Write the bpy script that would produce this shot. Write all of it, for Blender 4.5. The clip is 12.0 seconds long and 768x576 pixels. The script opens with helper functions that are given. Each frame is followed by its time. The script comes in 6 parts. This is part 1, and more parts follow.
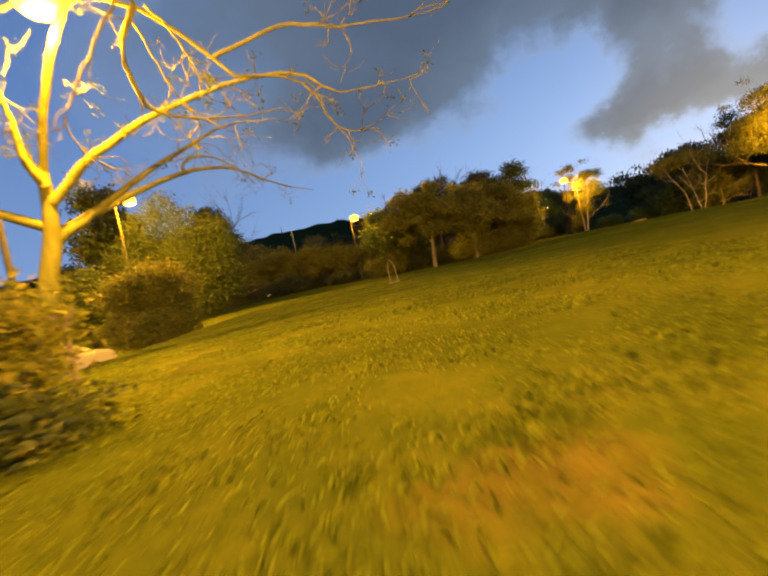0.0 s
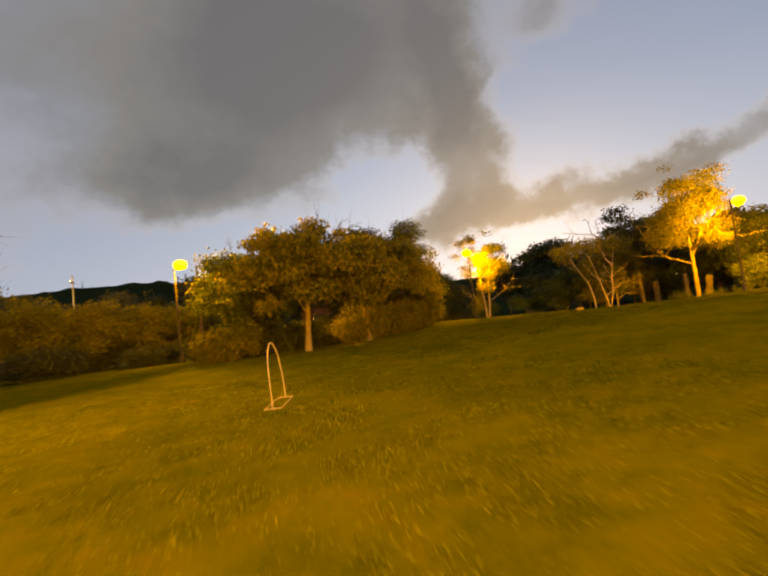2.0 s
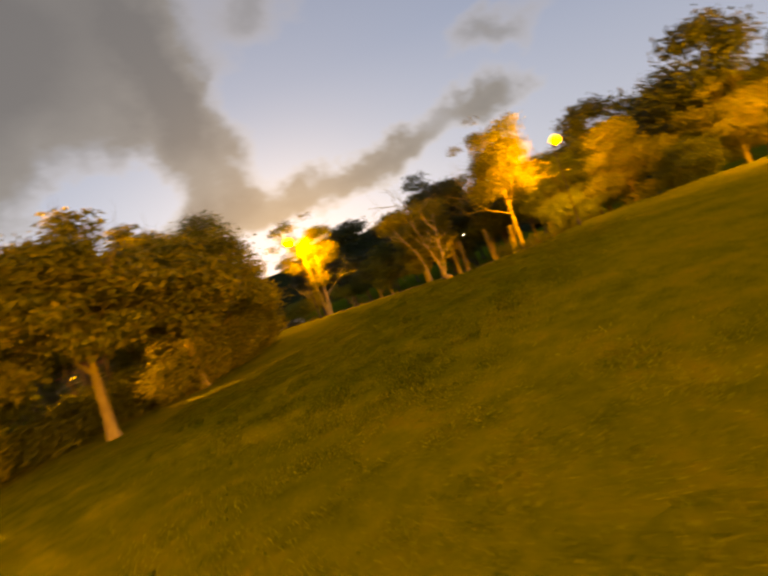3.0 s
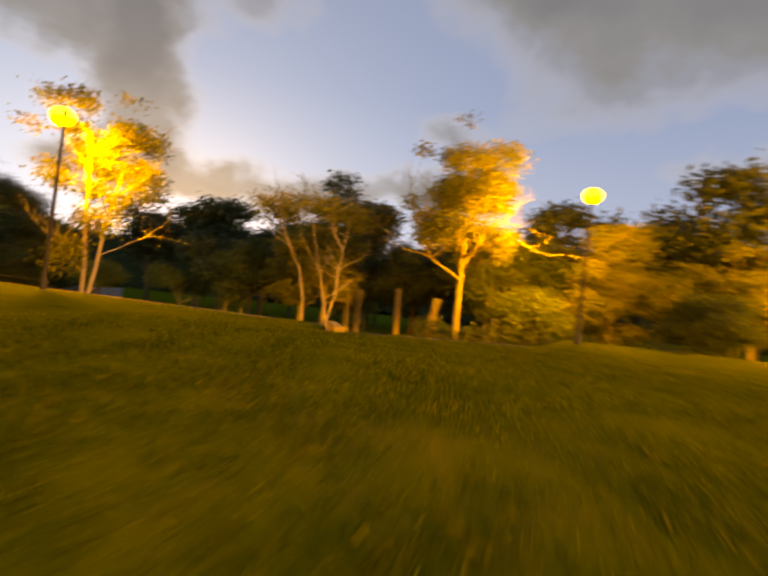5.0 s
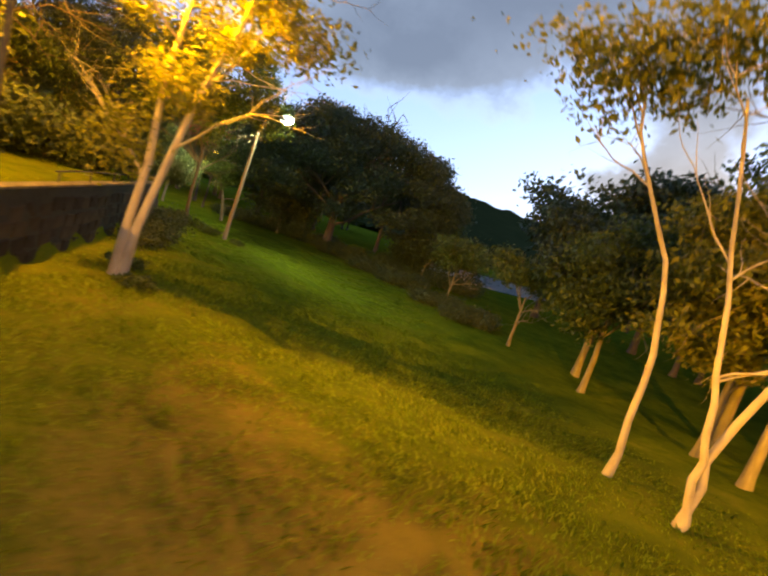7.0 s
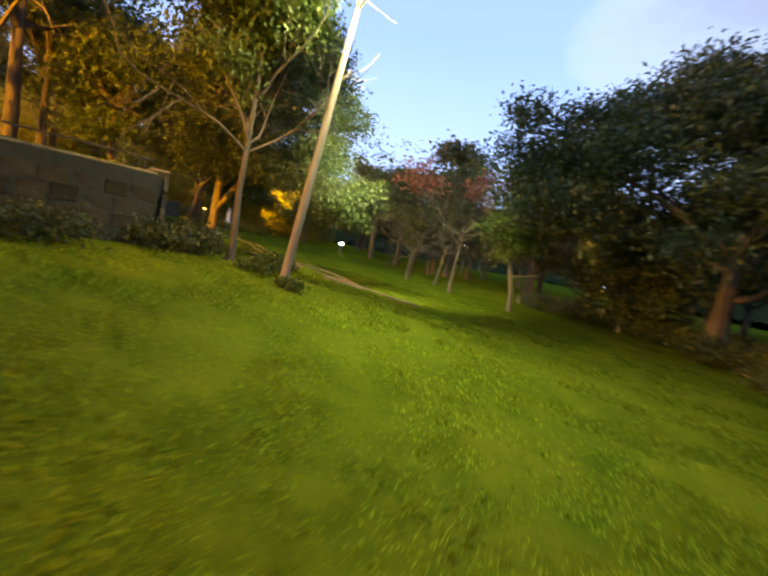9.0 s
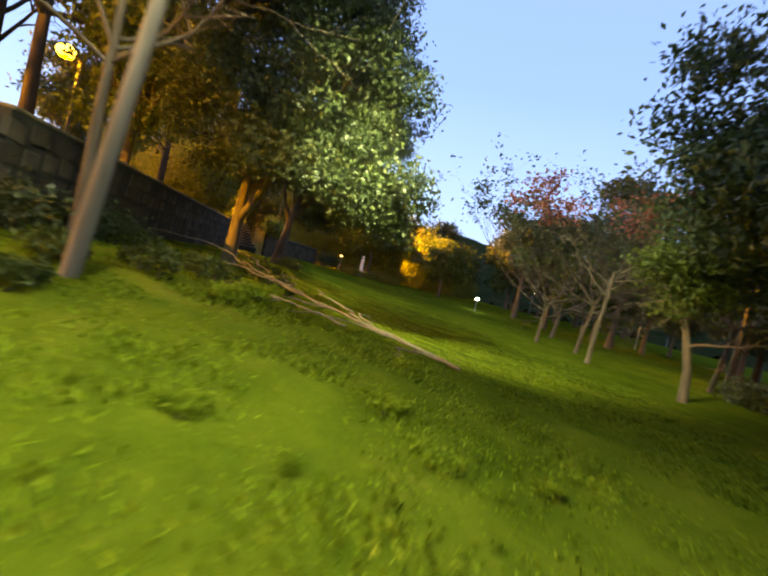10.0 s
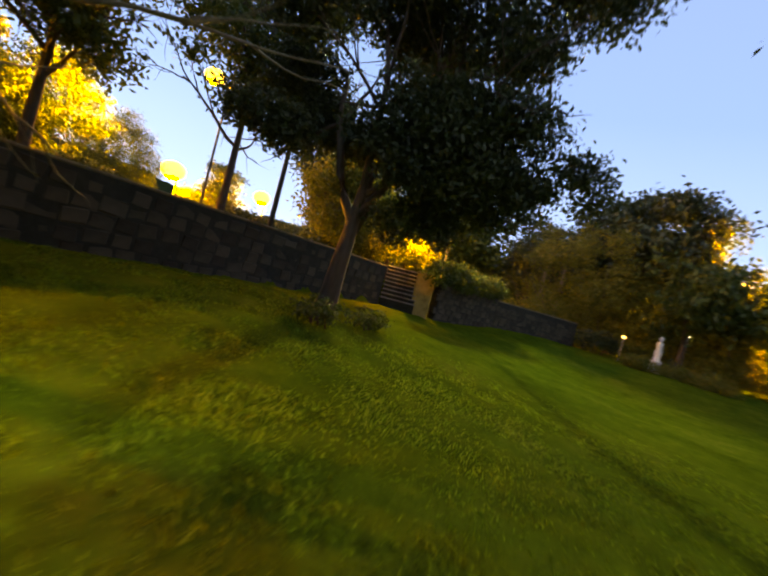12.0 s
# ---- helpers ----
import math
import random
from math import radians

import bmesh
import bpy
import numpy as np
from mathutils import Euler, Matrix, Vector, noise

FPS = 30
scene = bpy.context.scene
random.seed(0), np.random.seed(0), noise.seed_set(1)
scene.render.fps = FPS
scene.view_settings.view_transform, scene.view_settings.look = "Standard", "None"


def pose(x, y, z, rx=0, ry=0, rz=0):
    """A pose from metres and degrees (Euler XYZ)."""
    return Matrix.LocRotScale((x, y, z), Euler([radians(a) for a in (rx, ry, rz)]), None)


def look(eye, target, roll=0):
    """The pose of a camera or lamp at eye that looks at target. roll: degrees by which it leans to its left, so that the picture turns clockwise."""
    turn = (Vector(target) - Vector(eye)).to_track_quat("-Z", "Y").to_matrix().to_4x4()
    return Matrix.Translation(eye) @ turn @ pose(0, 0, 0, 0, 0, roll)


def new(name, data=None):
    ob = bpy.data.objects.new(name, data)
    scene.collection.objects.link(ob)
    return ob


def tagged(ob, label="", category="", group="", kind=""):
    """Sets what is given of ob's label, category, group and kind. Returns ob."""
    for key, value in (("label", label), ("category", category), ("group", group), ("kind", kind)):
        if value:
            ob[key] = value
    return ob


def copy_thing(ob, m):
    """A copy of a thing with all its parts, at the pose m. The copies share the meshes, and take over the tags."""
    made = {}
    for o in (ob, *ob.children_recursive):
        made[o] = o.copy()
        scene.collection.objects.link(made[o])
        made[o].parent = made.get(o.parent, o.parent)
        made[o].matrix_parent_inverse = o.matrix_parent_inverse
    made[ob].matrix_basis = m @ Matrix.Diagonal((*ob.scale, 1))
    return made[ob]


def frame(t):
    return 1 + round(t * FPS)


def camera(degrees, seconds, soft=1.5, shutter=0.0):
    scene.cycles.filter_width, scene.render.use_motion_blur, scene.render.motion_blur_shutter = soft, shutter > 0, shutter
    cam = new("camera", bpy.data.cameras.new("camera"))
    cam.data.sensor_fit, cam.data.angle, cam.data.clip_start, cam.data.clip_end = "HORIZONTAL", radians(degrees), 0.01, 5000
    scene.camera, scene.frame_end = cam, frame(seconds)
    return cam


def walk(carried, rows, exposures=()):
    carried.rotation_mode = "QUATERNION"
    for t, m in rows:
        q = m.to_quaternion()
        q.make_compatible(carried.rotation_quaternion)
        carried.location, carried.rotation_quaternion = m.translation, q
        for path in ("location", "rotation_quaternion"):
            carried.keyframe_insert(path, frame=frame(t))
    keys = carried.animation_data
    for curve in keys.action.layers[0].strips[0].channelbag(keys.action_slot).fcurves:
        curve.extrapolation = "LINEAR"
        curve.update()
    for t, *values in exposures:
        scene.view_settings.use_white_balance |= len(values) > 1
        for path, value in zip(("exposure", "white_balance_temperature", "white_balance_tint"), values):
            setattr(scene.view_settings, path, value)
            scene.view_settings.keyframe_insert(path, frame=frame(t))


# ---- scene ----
cam = camera(80.0, 12.0, soft=2.2, shutter=0.34)
PATH = [
    (0, (0.004, -0.002, 0.893), (-0.01, 1.997, 0.81), -11.5),
    (0.5, (-0.488, 3.871, 0.906), (-0.32, 5.864, 0.871), -5.0),
    (1, (-0.816, 7.906, 0.901), (-0.541, 9.886, 0.962), -0.3),
    (1.5, (-0.973, 12.096, 1.152), (-0.513, 14.04, 1.226), -3.5),
    (2, (-0.892, 16.698, 1.565), (-0.152, 18.552, 1.695), -6.9),
    (2.5, (-0.446, 20.784, 2.358), (0.496, 22.546, 2.444), -8.4),
    (3, (-0.199, 26.419, 2.589), (1.31, 27.727, 2.495), -20.4),
    (3.2, (-0.515, 28.333, 2.657), (1.181, 29.377, 2.478), -24.3),
    (3.6, (0.319, 31.965, 2.347), (2.23, 32.519, 2.146), -25.0),
    (4, (2.918, 34.587, 1.769), (4.899, 34.832, 1.659), -19.0),
    (4.4, (6.464, 35.746, 1.276), (8.452, 35.969, 1.285), -9.1),
    (4.8, (10.345, 35.674, 1.193), (12.264, 36.234, 1.265), 1.6),
    (5, (13.081, 35.336, 1.415), (14.879, 36.21, 1.466), 6.3),
    (5.5, (19.08, 35.311, 1.816), (20.315, 36.885, 1.789), 21.9),
    (6, (22.544, 37.663, 1.911), (23.473, 39.432, 1.831), 28.6),
    (6.5, (25.405, 40.696, 1.98), (26.046, 42.584, 1.822), 25.8),
    (6.7, (26.454, 41.915, 1.947), (26.933, 43.844, 1.726), 22.6),
    (7.1, (29.558, 43.816, 1.898), (29.729, 45.783, 1.58), 16.0),
    (7.5, (32.487, 45.988, 1.782), (32.349, 47.948, 1.41), 10.3),
    (7.9, (33.996, 49.265, 1.526), (33.53, 51.172, 1.144), 6.9),
    (8.3, (33.776, 52.933, 1.096), (32.947, 54.721, 0.753), 7.4),
    (8.5, (33.535, 55.167, 0.801), (32.51, 56.857, 0.497), 9.6),
    (9, (32.338, 60.342, -0.204), (30.838, 61.654, -0.38), 10.4),
    (9.5, (30.835, 64.086, -0.564), (29.066, 65.018, -0.628), 11.8),
    (10, (29.188, 66.591, -0.571), (27.299, 67.246, -0.625), 13.3),
    (10.5, (26.118, 69.549, -0.428), (24.146, 69.879, -0.454), 14.2),
    (11, (23.22, 72.029, -0.06), (21.221, 71.986, -0.114), 15.1),
    (11.5, (19.111, 73.514, -0.123), (17.147, 73.135, -0.17), 17.1),
    (12, (14.904, 74.316, -0.145), (13.051, 73.564, -0.168), 14.7),
]
walk(cam, [(t, look(eye, target, roll)) for t, eye, target, roll in PATH],
     [(0, -0.1, 6000, 5), (0.5, 0.05, 6450, 6), (1.0, 0.12, 8600, 9), (2.0, 0.32, 11900, 14), (3.2, 0.5, 12600, 16), (5.0, 0.58, 11300, 16), (5.5, 0.35, 7700, 10), (6.0, 0.45, 7100, 7), (6.5, 0.72, 6400, 6), (6.7, 0.87, 6500, 7), (8.5, 1.75, 7300, 13), (9.5, 1.6, 6900, 15), (10.5, 1.5, 6900, 15), (11.0, 1.18, 6700, 12), (12, 1.45, 7900, 13)])

# ---------------------------------------------------------------- world and exposure
world = bpy.data.worlds.new("dusk_sky")
scene.world = world
world.use_nodes = True
wt = world.node_tree
wt.nodes.clear()


def wn(kind, **props):
    n = wt.nodes.new(kind)
    for k, v in props.items():
        if k == "operation":
            n.operation = v
        elif k == "blend_type":
            n.blend_type = v
        elif k == "data_type":
            n.data_type = v
    return n


def wmath(op, a, b=None):
    n = wn("ShaderNodeMath", operation=op)
    for i, v in enumerate((a, b)):
        if v is None:
            continue
        if isinstance(v, (int, float)):
            n.inputs[i].default_value = v
        else:
            wt.links.new(v, n.inputs[i])
    return n.outputs[0]


def wramp(src, stops):
    n = wt.nodes.new("ShaderNodeValToRGB")
    el = n.color_ramp.elements
    while len(el) < len(stops):
        el.new(0.5)
    for e, (p, c) in zip(el, stops):
        e.position = p
        e.color = (*c, 1)
    wt.links.new(src, n.inputs[0])
    return n.outputs[0]


def wmix(fac, a, b):
    n = wt.nodes.new("ShaderNodeMix")
    n.data_type = "RGBA"
    for i, v in ((0, fac), (6, a), (7, b)):
        if isinstance(v, (int, float)):
            n.inputs[i].default_value = v
        elif isinstance(v, tuple):
            n.inputs[i].default_value = (*v, 1)
        else:
            wt.links.new(v, n.inputs[i])
    return n.outputs[2]


coord = wt.nodes.new("ShaderNodeTexCoord")
sep = wt.nodes.new("ShaderNodeSeparateXYZ")
wt.links.new(coord.outputs["Generated"], sep.inputs[0])
sx, sy, sz = sep.outputs
up = wmath("MAXIMUM", sz, 0.0)


def sky_noise(scale, detail, rough=0.55, flat=True):
    """Cloud noise; on a flat layer the clouds grow smaller towards the horizon."""
    n = wt.nodes.new("ShaderNodeTexNoise")
    n.inputs["Scale"].default_value = scale
    n.inputs["Detail"].default_value = detail
    n.inputs["Roughness"].default_value = rough
    if flat:
        low = wmath("ADD", up, 0.22)
        comb = wt.nodes.new("ShaderNodeCombineXYZ")
        wt.links.new(wmath("DIVIDE", sx, low), comb.inputs[0])
        wt.links.new(wmath("DIVIDE", sy, low), comb.inputs[1])
        comb.inputs[2].default_value = 0.4
        wt.links.new(comb.outputs[0], n.inputs["Vector"])
    else:
        wt.links.new(coord.outputs["Generated"], n.inputs["Vector"])
    return n


cloud = sky_noise(1.1, 8)
bend = wt.nodes.new("ShaderNodeSeparateColor")
wt.links.new(sky_noise(4.2, 7, 0.6, False).outputs["Color"], bend.inputs[0])
# heading to the left of +y and height above the horizon, in degrees, both made ragged
az_deg = wmath("MULTIPLY", wmath("ARCTAN2", wmath("MULTIPLY", sx, -1.0), sy), 57.2958)
el_deg = wmath("MULTIPLY", wmath("ARCSINE", sz), 57.2958)
az_rag = wmath("ADD", az_deg, wmath("MULTIPLY", wmath("SUBTRACT", bend.outputs[0], 0.5), 22.0))
el_rag = wmath("ADD", el_deg, wmath("MULTIPLY", wmath("SUBTRACT", bend.outputs[1], 0.5), 13.0))


def sky_patch(az, el, wide, high, gain, ragged=True):
    a = wmath("MULTIPLY", wmath("SUBTRACT", az_rag if ragged else az_deg, az), 1.0 / wide)
    e = wmath("MULTIPLY", wmath("SUBTRACT", el_rag if ragged else el_deg, el), 1.0 / high)
    r2 = wmath("ADD", wmath("MULTIPLY", a, a), wmath("MULTIPLY", e, e))
    return wmath("MULTIPLY", wmath("POWER", 2.718, wmath("MULTIPLY", r2, -1.0)), gain)


clear = wramp(up, [(0.0, (0.33, 0.43, 0.70)), (0.12, (0.24, 0.36, 0.67)), (0.4, (0.15, 0.255, 0.54)), (0.62, (0.14, 0.23, 0.48)), (0.85, (0.045, 0.085, 0.19)), (1.0, (0.03, 0.06, 0.14))])
# the west, where the sun went down
west = wmath("ADD", sky_patch(-34, 2, 36, 24, 1.0, False), 0.0)
glow = wramp(west, [(0.0, (0, 0, 0)), (0.5, (0.085, 0.11, 0.15)), (1.0, (0.20, 0.26, 0.36))])
addn = wt.nodes.new("ShaderNodeMix")
addn.data_type = "RGBA"
addn.blend_type = "ADD"
addn.inputs[0].default_value = 1.0
wt.links.new(clear, addn.inputs[6])
wt.links.new(glow, addn.inputs[7])
mass = None
for spot in ((-100, 31, 24, 8, 0.85), (-78, 36, 14, 5, 0.6), (-70, 20, 6, 2.2, 0.6), (-104, 16, 10, 2.6, 0.5), (-12, 30, 20, 12, 1.0), (0, 18, 12, 5.5, 0.9), (-33, 24, 6, 12, 0.95), (-30, 11.5, 7, 2.4, 0.85), (-42, 10.5, 7, 1.8, 0.9), (-53, 12.5, 8, 2.2, 0.9), (-66, 14, 7, 2.0, 0.6), (-22, 54, 46, 17, 0.85), (-48, 31, 5, 3, 0.4), (-22, 17, 5, 4, -0.9), (-70, 15, 5, 2, 0.4), (20, 28, 14, 16, 0.42)):
    g = sky_patch(*spot)
    mass = g if mass is None else wmath("ADD", mass, g)
bank = wmath("ADD", wmath("MULTIPLY", wmath("MAXIMUM", mass, 0.0), 0.55), wmath("MULTIPLY", cloud.outputs[0], 0.5))
cover = wramp(bank, [(0.40, (0, 0, 0)), (0.66, (1, 1, 1))])
grey = wramp(bank, [(0.42, (0.40, 0.44, 0.53)), (0.58, (0.17, 0.21, 0.29)), (0.85, (0.095, 0.12, 0.175))])
sky = wmix(wmath("MULTIPLY", cover, 0.95), addn.outputs[2], grey)
nishita = wt.nodes.new("ShaderNodeTexSky")
nishita.sky_type = "NISHITA"
nishita.sun_disc = False
nishita.sun_elevation = radians(9)
nishita.sun_rotation = radians(40)
bg = wt.nodes.new("ShaderNodeBackground")
bg.inputs[1].default_value = 0.92
wt.links.new(wmix(0.008, sky, nishita.outputs[0]), bg.inputs[0])
wout = wt.nodes.new("ShaderNodeOutputWorld")
wt.links.new(bg.outputs[0], wout.inputs[0])

SODIUM = (1.0, 0.43, 0.002)
WHITE = (0.93, 1.0, 0.52)
LAMP_W = 60000.0

# ---------------------------------------------------------------- materials


def material(name, rough=0.8, spec=0.3, metal=0.0):
    m = bpy.data.materials.new(name)
    m.use_nodes = True
    b = m.node_tree.nodes["Principled BSDF"]
    b.inputs["Roughness"].default_value = rough
    b.inputs["Metallic"].default_value = metal
    b.inputs["Specular IOR Level"].default_value = spec
    return m, m.node_tree, b


def noisy(name, colours, scale=4.0, detail=6.0, rough=0.85, spec=0.25, bump=0.3, bump_scale=None, metal=0.0, stretch=(1, 1, 1), random_per=None, through_light=0.0):
    """A surface whose colour wanders between the given ones at two scales."""
    m, nt, b = material(name, rough, spec, metal)
    co = nt.nodes.new("ShaderNodeTexCoord")
    mp = nt.nodes.new("ShaderNodeMapping")
    mp.inputs["Scale"].default_value = stretch
    nt.links.new(co.outputs["Object"], mp.inputs[0])
    big = nt.nodes.new("ShaderNodeTexNoise")
    big.inputs["Scale"].default_value = scale * 0.13
    big.inputs["Detail"].default_value = 3
    fine = nt.nodes.new("ShaderNodeTexNoise")
    fine.inputs["Scale"].default_value = scale
    fine.inputs["Detail"].default_value = detail
    for n in (big, fine):
        nt.links.new(mp.outputs[0], n.inputs["Vector"])
    mix = nt.nodes.new("ShaderNodeMath")
    mix.operation = "ADD"
    nt.links.new(big.outputs[0], mix.inputs[0])
    nt.links.new(fine.outputs[0], mix.inputs[1])
    half = nt.nodes.new("ShaderNodeMath")
    half.operation = "MULTIPLY"
    half.inputs[1].default_value = 0.5
    nt.links.new(mix.outputs[0], half.inputs[0])
    src = half.outputs[0]
    if random_per:
        info = nt.nodes.new("ShaderNodeObjectInfo" if random_per == "object" else "ShaderNodeNewGeometry")
        rnd = info.outputs["Random"] if random_per == "object" else info.outputs["Random Per Island"]
        sc = nt.nodes.new("ShaderNodeMath")
        sc.operation = "MULTIPLY_ADD"
        sc.inputs[1].default_value = 0.34
        sc.inputs[2].default_value = -0.17
        nt.links.new(rnd, sc.inputs[0])
        ad = nt.nodes.new("ShaderNodeMath")
        nt.links.new(src, ad.inputs[0])
        nt.links.new(sc.outputs[0], ad.inputs[1])
        src = ad.outputs[0]
    ramp = nt.nodes.new("ShaderNodeValToRGB")
    el = ramp.color_ramp.elements
    while len(el) < len(colours):
        el.new(0.5)
    for i, (e, c) in enumerate(zip(el, colours)):
        e.position = 0.30 + 0.40 * i / max(1, len(colours) - 1)
        e.color = (*c, 1)
    nt.links.new(src, ramp.inputs[0])
    nt.links.new(ramp.outputs[0], b.inputs["Base Color"])
    if bump:
        bp = nt.nodes.new("ShaderNodeBump")
        bp.inputs["Strength"].default_value = bump
        bp.inputs["Distance"].default_value = 0.02 if bump_scale is None else bump_scale
        nt.links.new(fine.outputs[0], bp.inputs["Height"])
        nt.links.new(bp.outputs[0], b.inputs["Normal"])
    if through_light:
        tr = nt.nodes.new("ShaderNodeBsdfTranslucent")
        nt.links.new(ramp.outputs[0], tr.inputs[0])
        ms = nt.nodes.new("ShaderNodeMixShader")
        ms.inputs[0].default_value = through_light
        nt.links.new(b.outputs[0], ms.inputs[1])
        nt.links.new(tr.outputs[0], ms.inputs[2])
        nt.links.new(ms.outputs[0], nt.nodes["Material Output"].inputs[0])
    return m


def glowing(name, colour, strength):
    m, nt, b = material(name, 0.4)
    b.inputs["Base Color"].default_value = (*colour, 1)
    b.inputs["Emission Color"].default_value = (*colour, 1)
    b.inputs["Emission Strength"].default_value = strength
    return m


M_BLADE = noisy("grass_blade", [(0.2, 0.26, 0.018), (0.26, 0.32, 0.022), (0.36, 0.38, 0.04)], 1.2, 4, rough=0.95, spec=0.0, bump=0, random_per="island", through_light=0.5)
M_LAWN_BLADE = noisy("lawn_blade", [(0.165, 0.25, 0.017), (0.22, 0.31, 0.022), (0.31, 0.36, 0.034)], 1.2, 4, rough=0.95, spec=0.0, bump=0, random_per="island", through_light=0.5)
# darker blade copy: weak light by the terrace edge put into colour
M_DIM_BLADE = noisy("dim_blade", [(0.16, 0.21, 0.013), (0.22, 0.265, 0.018), (0.31, 0.31, 0.03)], 1.6, 5, rough=0.95, spec=0.0, bump=0, random_per="island", through_light=0.5)
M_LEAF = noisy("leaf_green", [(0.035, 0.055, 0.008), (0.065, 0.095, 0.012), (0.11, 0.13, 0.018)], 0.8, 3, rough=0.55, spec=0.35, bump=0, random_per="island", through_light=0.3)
# darker copy of leaf_green; shade on crowns and undergrowth is in its colour
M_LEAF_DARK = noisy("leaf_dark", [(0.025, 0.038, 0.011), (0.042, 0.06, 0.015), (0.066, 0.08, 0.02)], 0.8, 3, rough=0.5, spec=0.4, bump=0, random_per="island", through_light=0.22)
# brighter copy of leaf_green: lamplight on crowns and bushes put into colour
M_LEAF_LIT = noisy("leaf_lit", [(0.09, 0.11, 0.012), (0.16, 0.17, 0.02), (0.23, 0.21, 0.03)], 0.8, 3, rough=0.55, spec=0.3, bump=0, random_per="island", through_light=0.4)
M_LEAF_RED = noisy("leaf_red", [(0.18, 0.055, 0.035), (0.30, 0.095, 0.06), (0.15, 0.11, 0.05)], 0.8, 3, rough=0.6, bump=0, random_per="island", through_light=0.3)
M_BARK = noisy("bark", [(0.10, 0.082, 0.045), (0.19, 0.16, 0.09), (0.27, 0.24, 0.145)], 9, 8, rough=0.9, bump=0.7, stretch=(1, 1, 0.25))
M_BARK_PALE = noisy("bark_pale", [(0.20, 0.17, 0.12), (0.33, 0.29, 0.22), (0.42, 0.38, 0.30)], 7, 8, rough=0.85, bump=0.5, stretch=(1, 1, 0.35))
# yellow of overexposed sodium light put into the bark colour
M_BARK_LAMPLIT = noisy("lamplit_bark", [(0.085, 0.085, 0.028), (0.14, 0.145, 0.045), (0.20, 0.20, 0.07)], 9, 8, rough=0.9, bump=0.7, stretch=(1, 1, 0.25))
M_BARK_DARK = noisy("bark_dark", [(0.05, 0.04, 0.028), (0.09, 0.07, 0.05), (0.14, 0.11, 0.08)], 9, 8, rough=0.9, bump=0.7, stretch=(1, 1, 0.25))
M_DEADWOOD = noisy("dead_wood", [(0.14, 0.11, 0.065), (0.24, 0.195, 0.12), (0.32, 0.27, 0.18)], 10, 6, rough=0.85, bump=0.5)
M_CONCRETE = noisy("concrete", [(0.13, 0.12, 0.10), (0.24, 0.22, 0.19), (0.33, 0.31, 0.27)], 3.5, 9, rough=0.9, bump=0.5)
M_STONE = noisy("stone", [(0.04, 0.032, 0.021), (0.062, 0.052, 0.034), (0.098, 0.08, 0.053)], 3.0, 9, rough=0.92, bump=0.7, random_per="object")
# darker stone copy: the wall's lack of lamplight put into its colour
M_STONE_SHADED = noisy("shaded_stone", [(0.02, 0.016, 0.009), (0.034, 0.026, 0.014), (0.058, 0.044, 0.025)], 3.0, 9, rough=0.95, bump=0.7, random_per="object")
# amber lamplight on the side wall and pier is put into this colour
M_PLASTER_LIT = noisy("lamplit_plaster", [(0.20, 0.145, 0.04), (0.40, 0.30, 0.09), (0.50, 0.39, 0.13)], 3.5, 9, rough=0.9, bump=0.5)
M_COPING = noisy("coping_stone", [(0.09, 0.075, 0.04), (0.16, 0.135, 0.075), (0.24, 0.2, 0.12)], 4, 8, rough=0.9, bump=0.6)
M_MORTAR = noisy("mortar", [(0.025, 0.026, 0.018), (0.05, 0.048, 0.035)], 8, 6, rough=0.95, bump=0.5)
M_STEEL = noisy("galvanised_steel", [(0.22, 0.22, 0.21), (0.34, 0.34, 0.33)], 12, 5, rough=0.5, spec=0.5, bump=0.1, metal=0.6)
M_STEEL_DARK = noisy("weathered_steel", [(0.035, 0.034, 0.03), (0.07, 0.066, 0.058)], 12, 5, rough=0.75, spec=0.3, bump=0.15)
M_WOOD = noisy("weathered_wood", [(0.16, 0.13, 0.09), (0.28, 0.24, 0.18)], 12, 7, rough=0.85, bump=0.4, stretch=(1, 1, 0.12))
M_HOOP = noisy("pale_pipe", [(0.45, 0.40, 0.26), (0.62, 0.56, 0.38)], 18, 4, rough=0.45, bump=0.1)
M_HILL = noisy("far_wood", [(0.02, 0.028, 0.01), (0.04, 0.048, 0.017)], 0.05, 6, rough=1.0, spec=0.0, bump=0)
M_SODIUM = glowing("sodium_lamp", (1.0, 0.6, 0.05), 3.4)
M_WHITEGLOW = glowing("white_lamp", (0.95, 1.0, 0.82), 60.0)
M_DIMGLOW = glowing("dim_lamp", (1.0, 0.8, 0.4), 4.0)
M_WARMGLOW = glowing("warm_lamp", (1.0, 0.55, 0.12), 3.0)


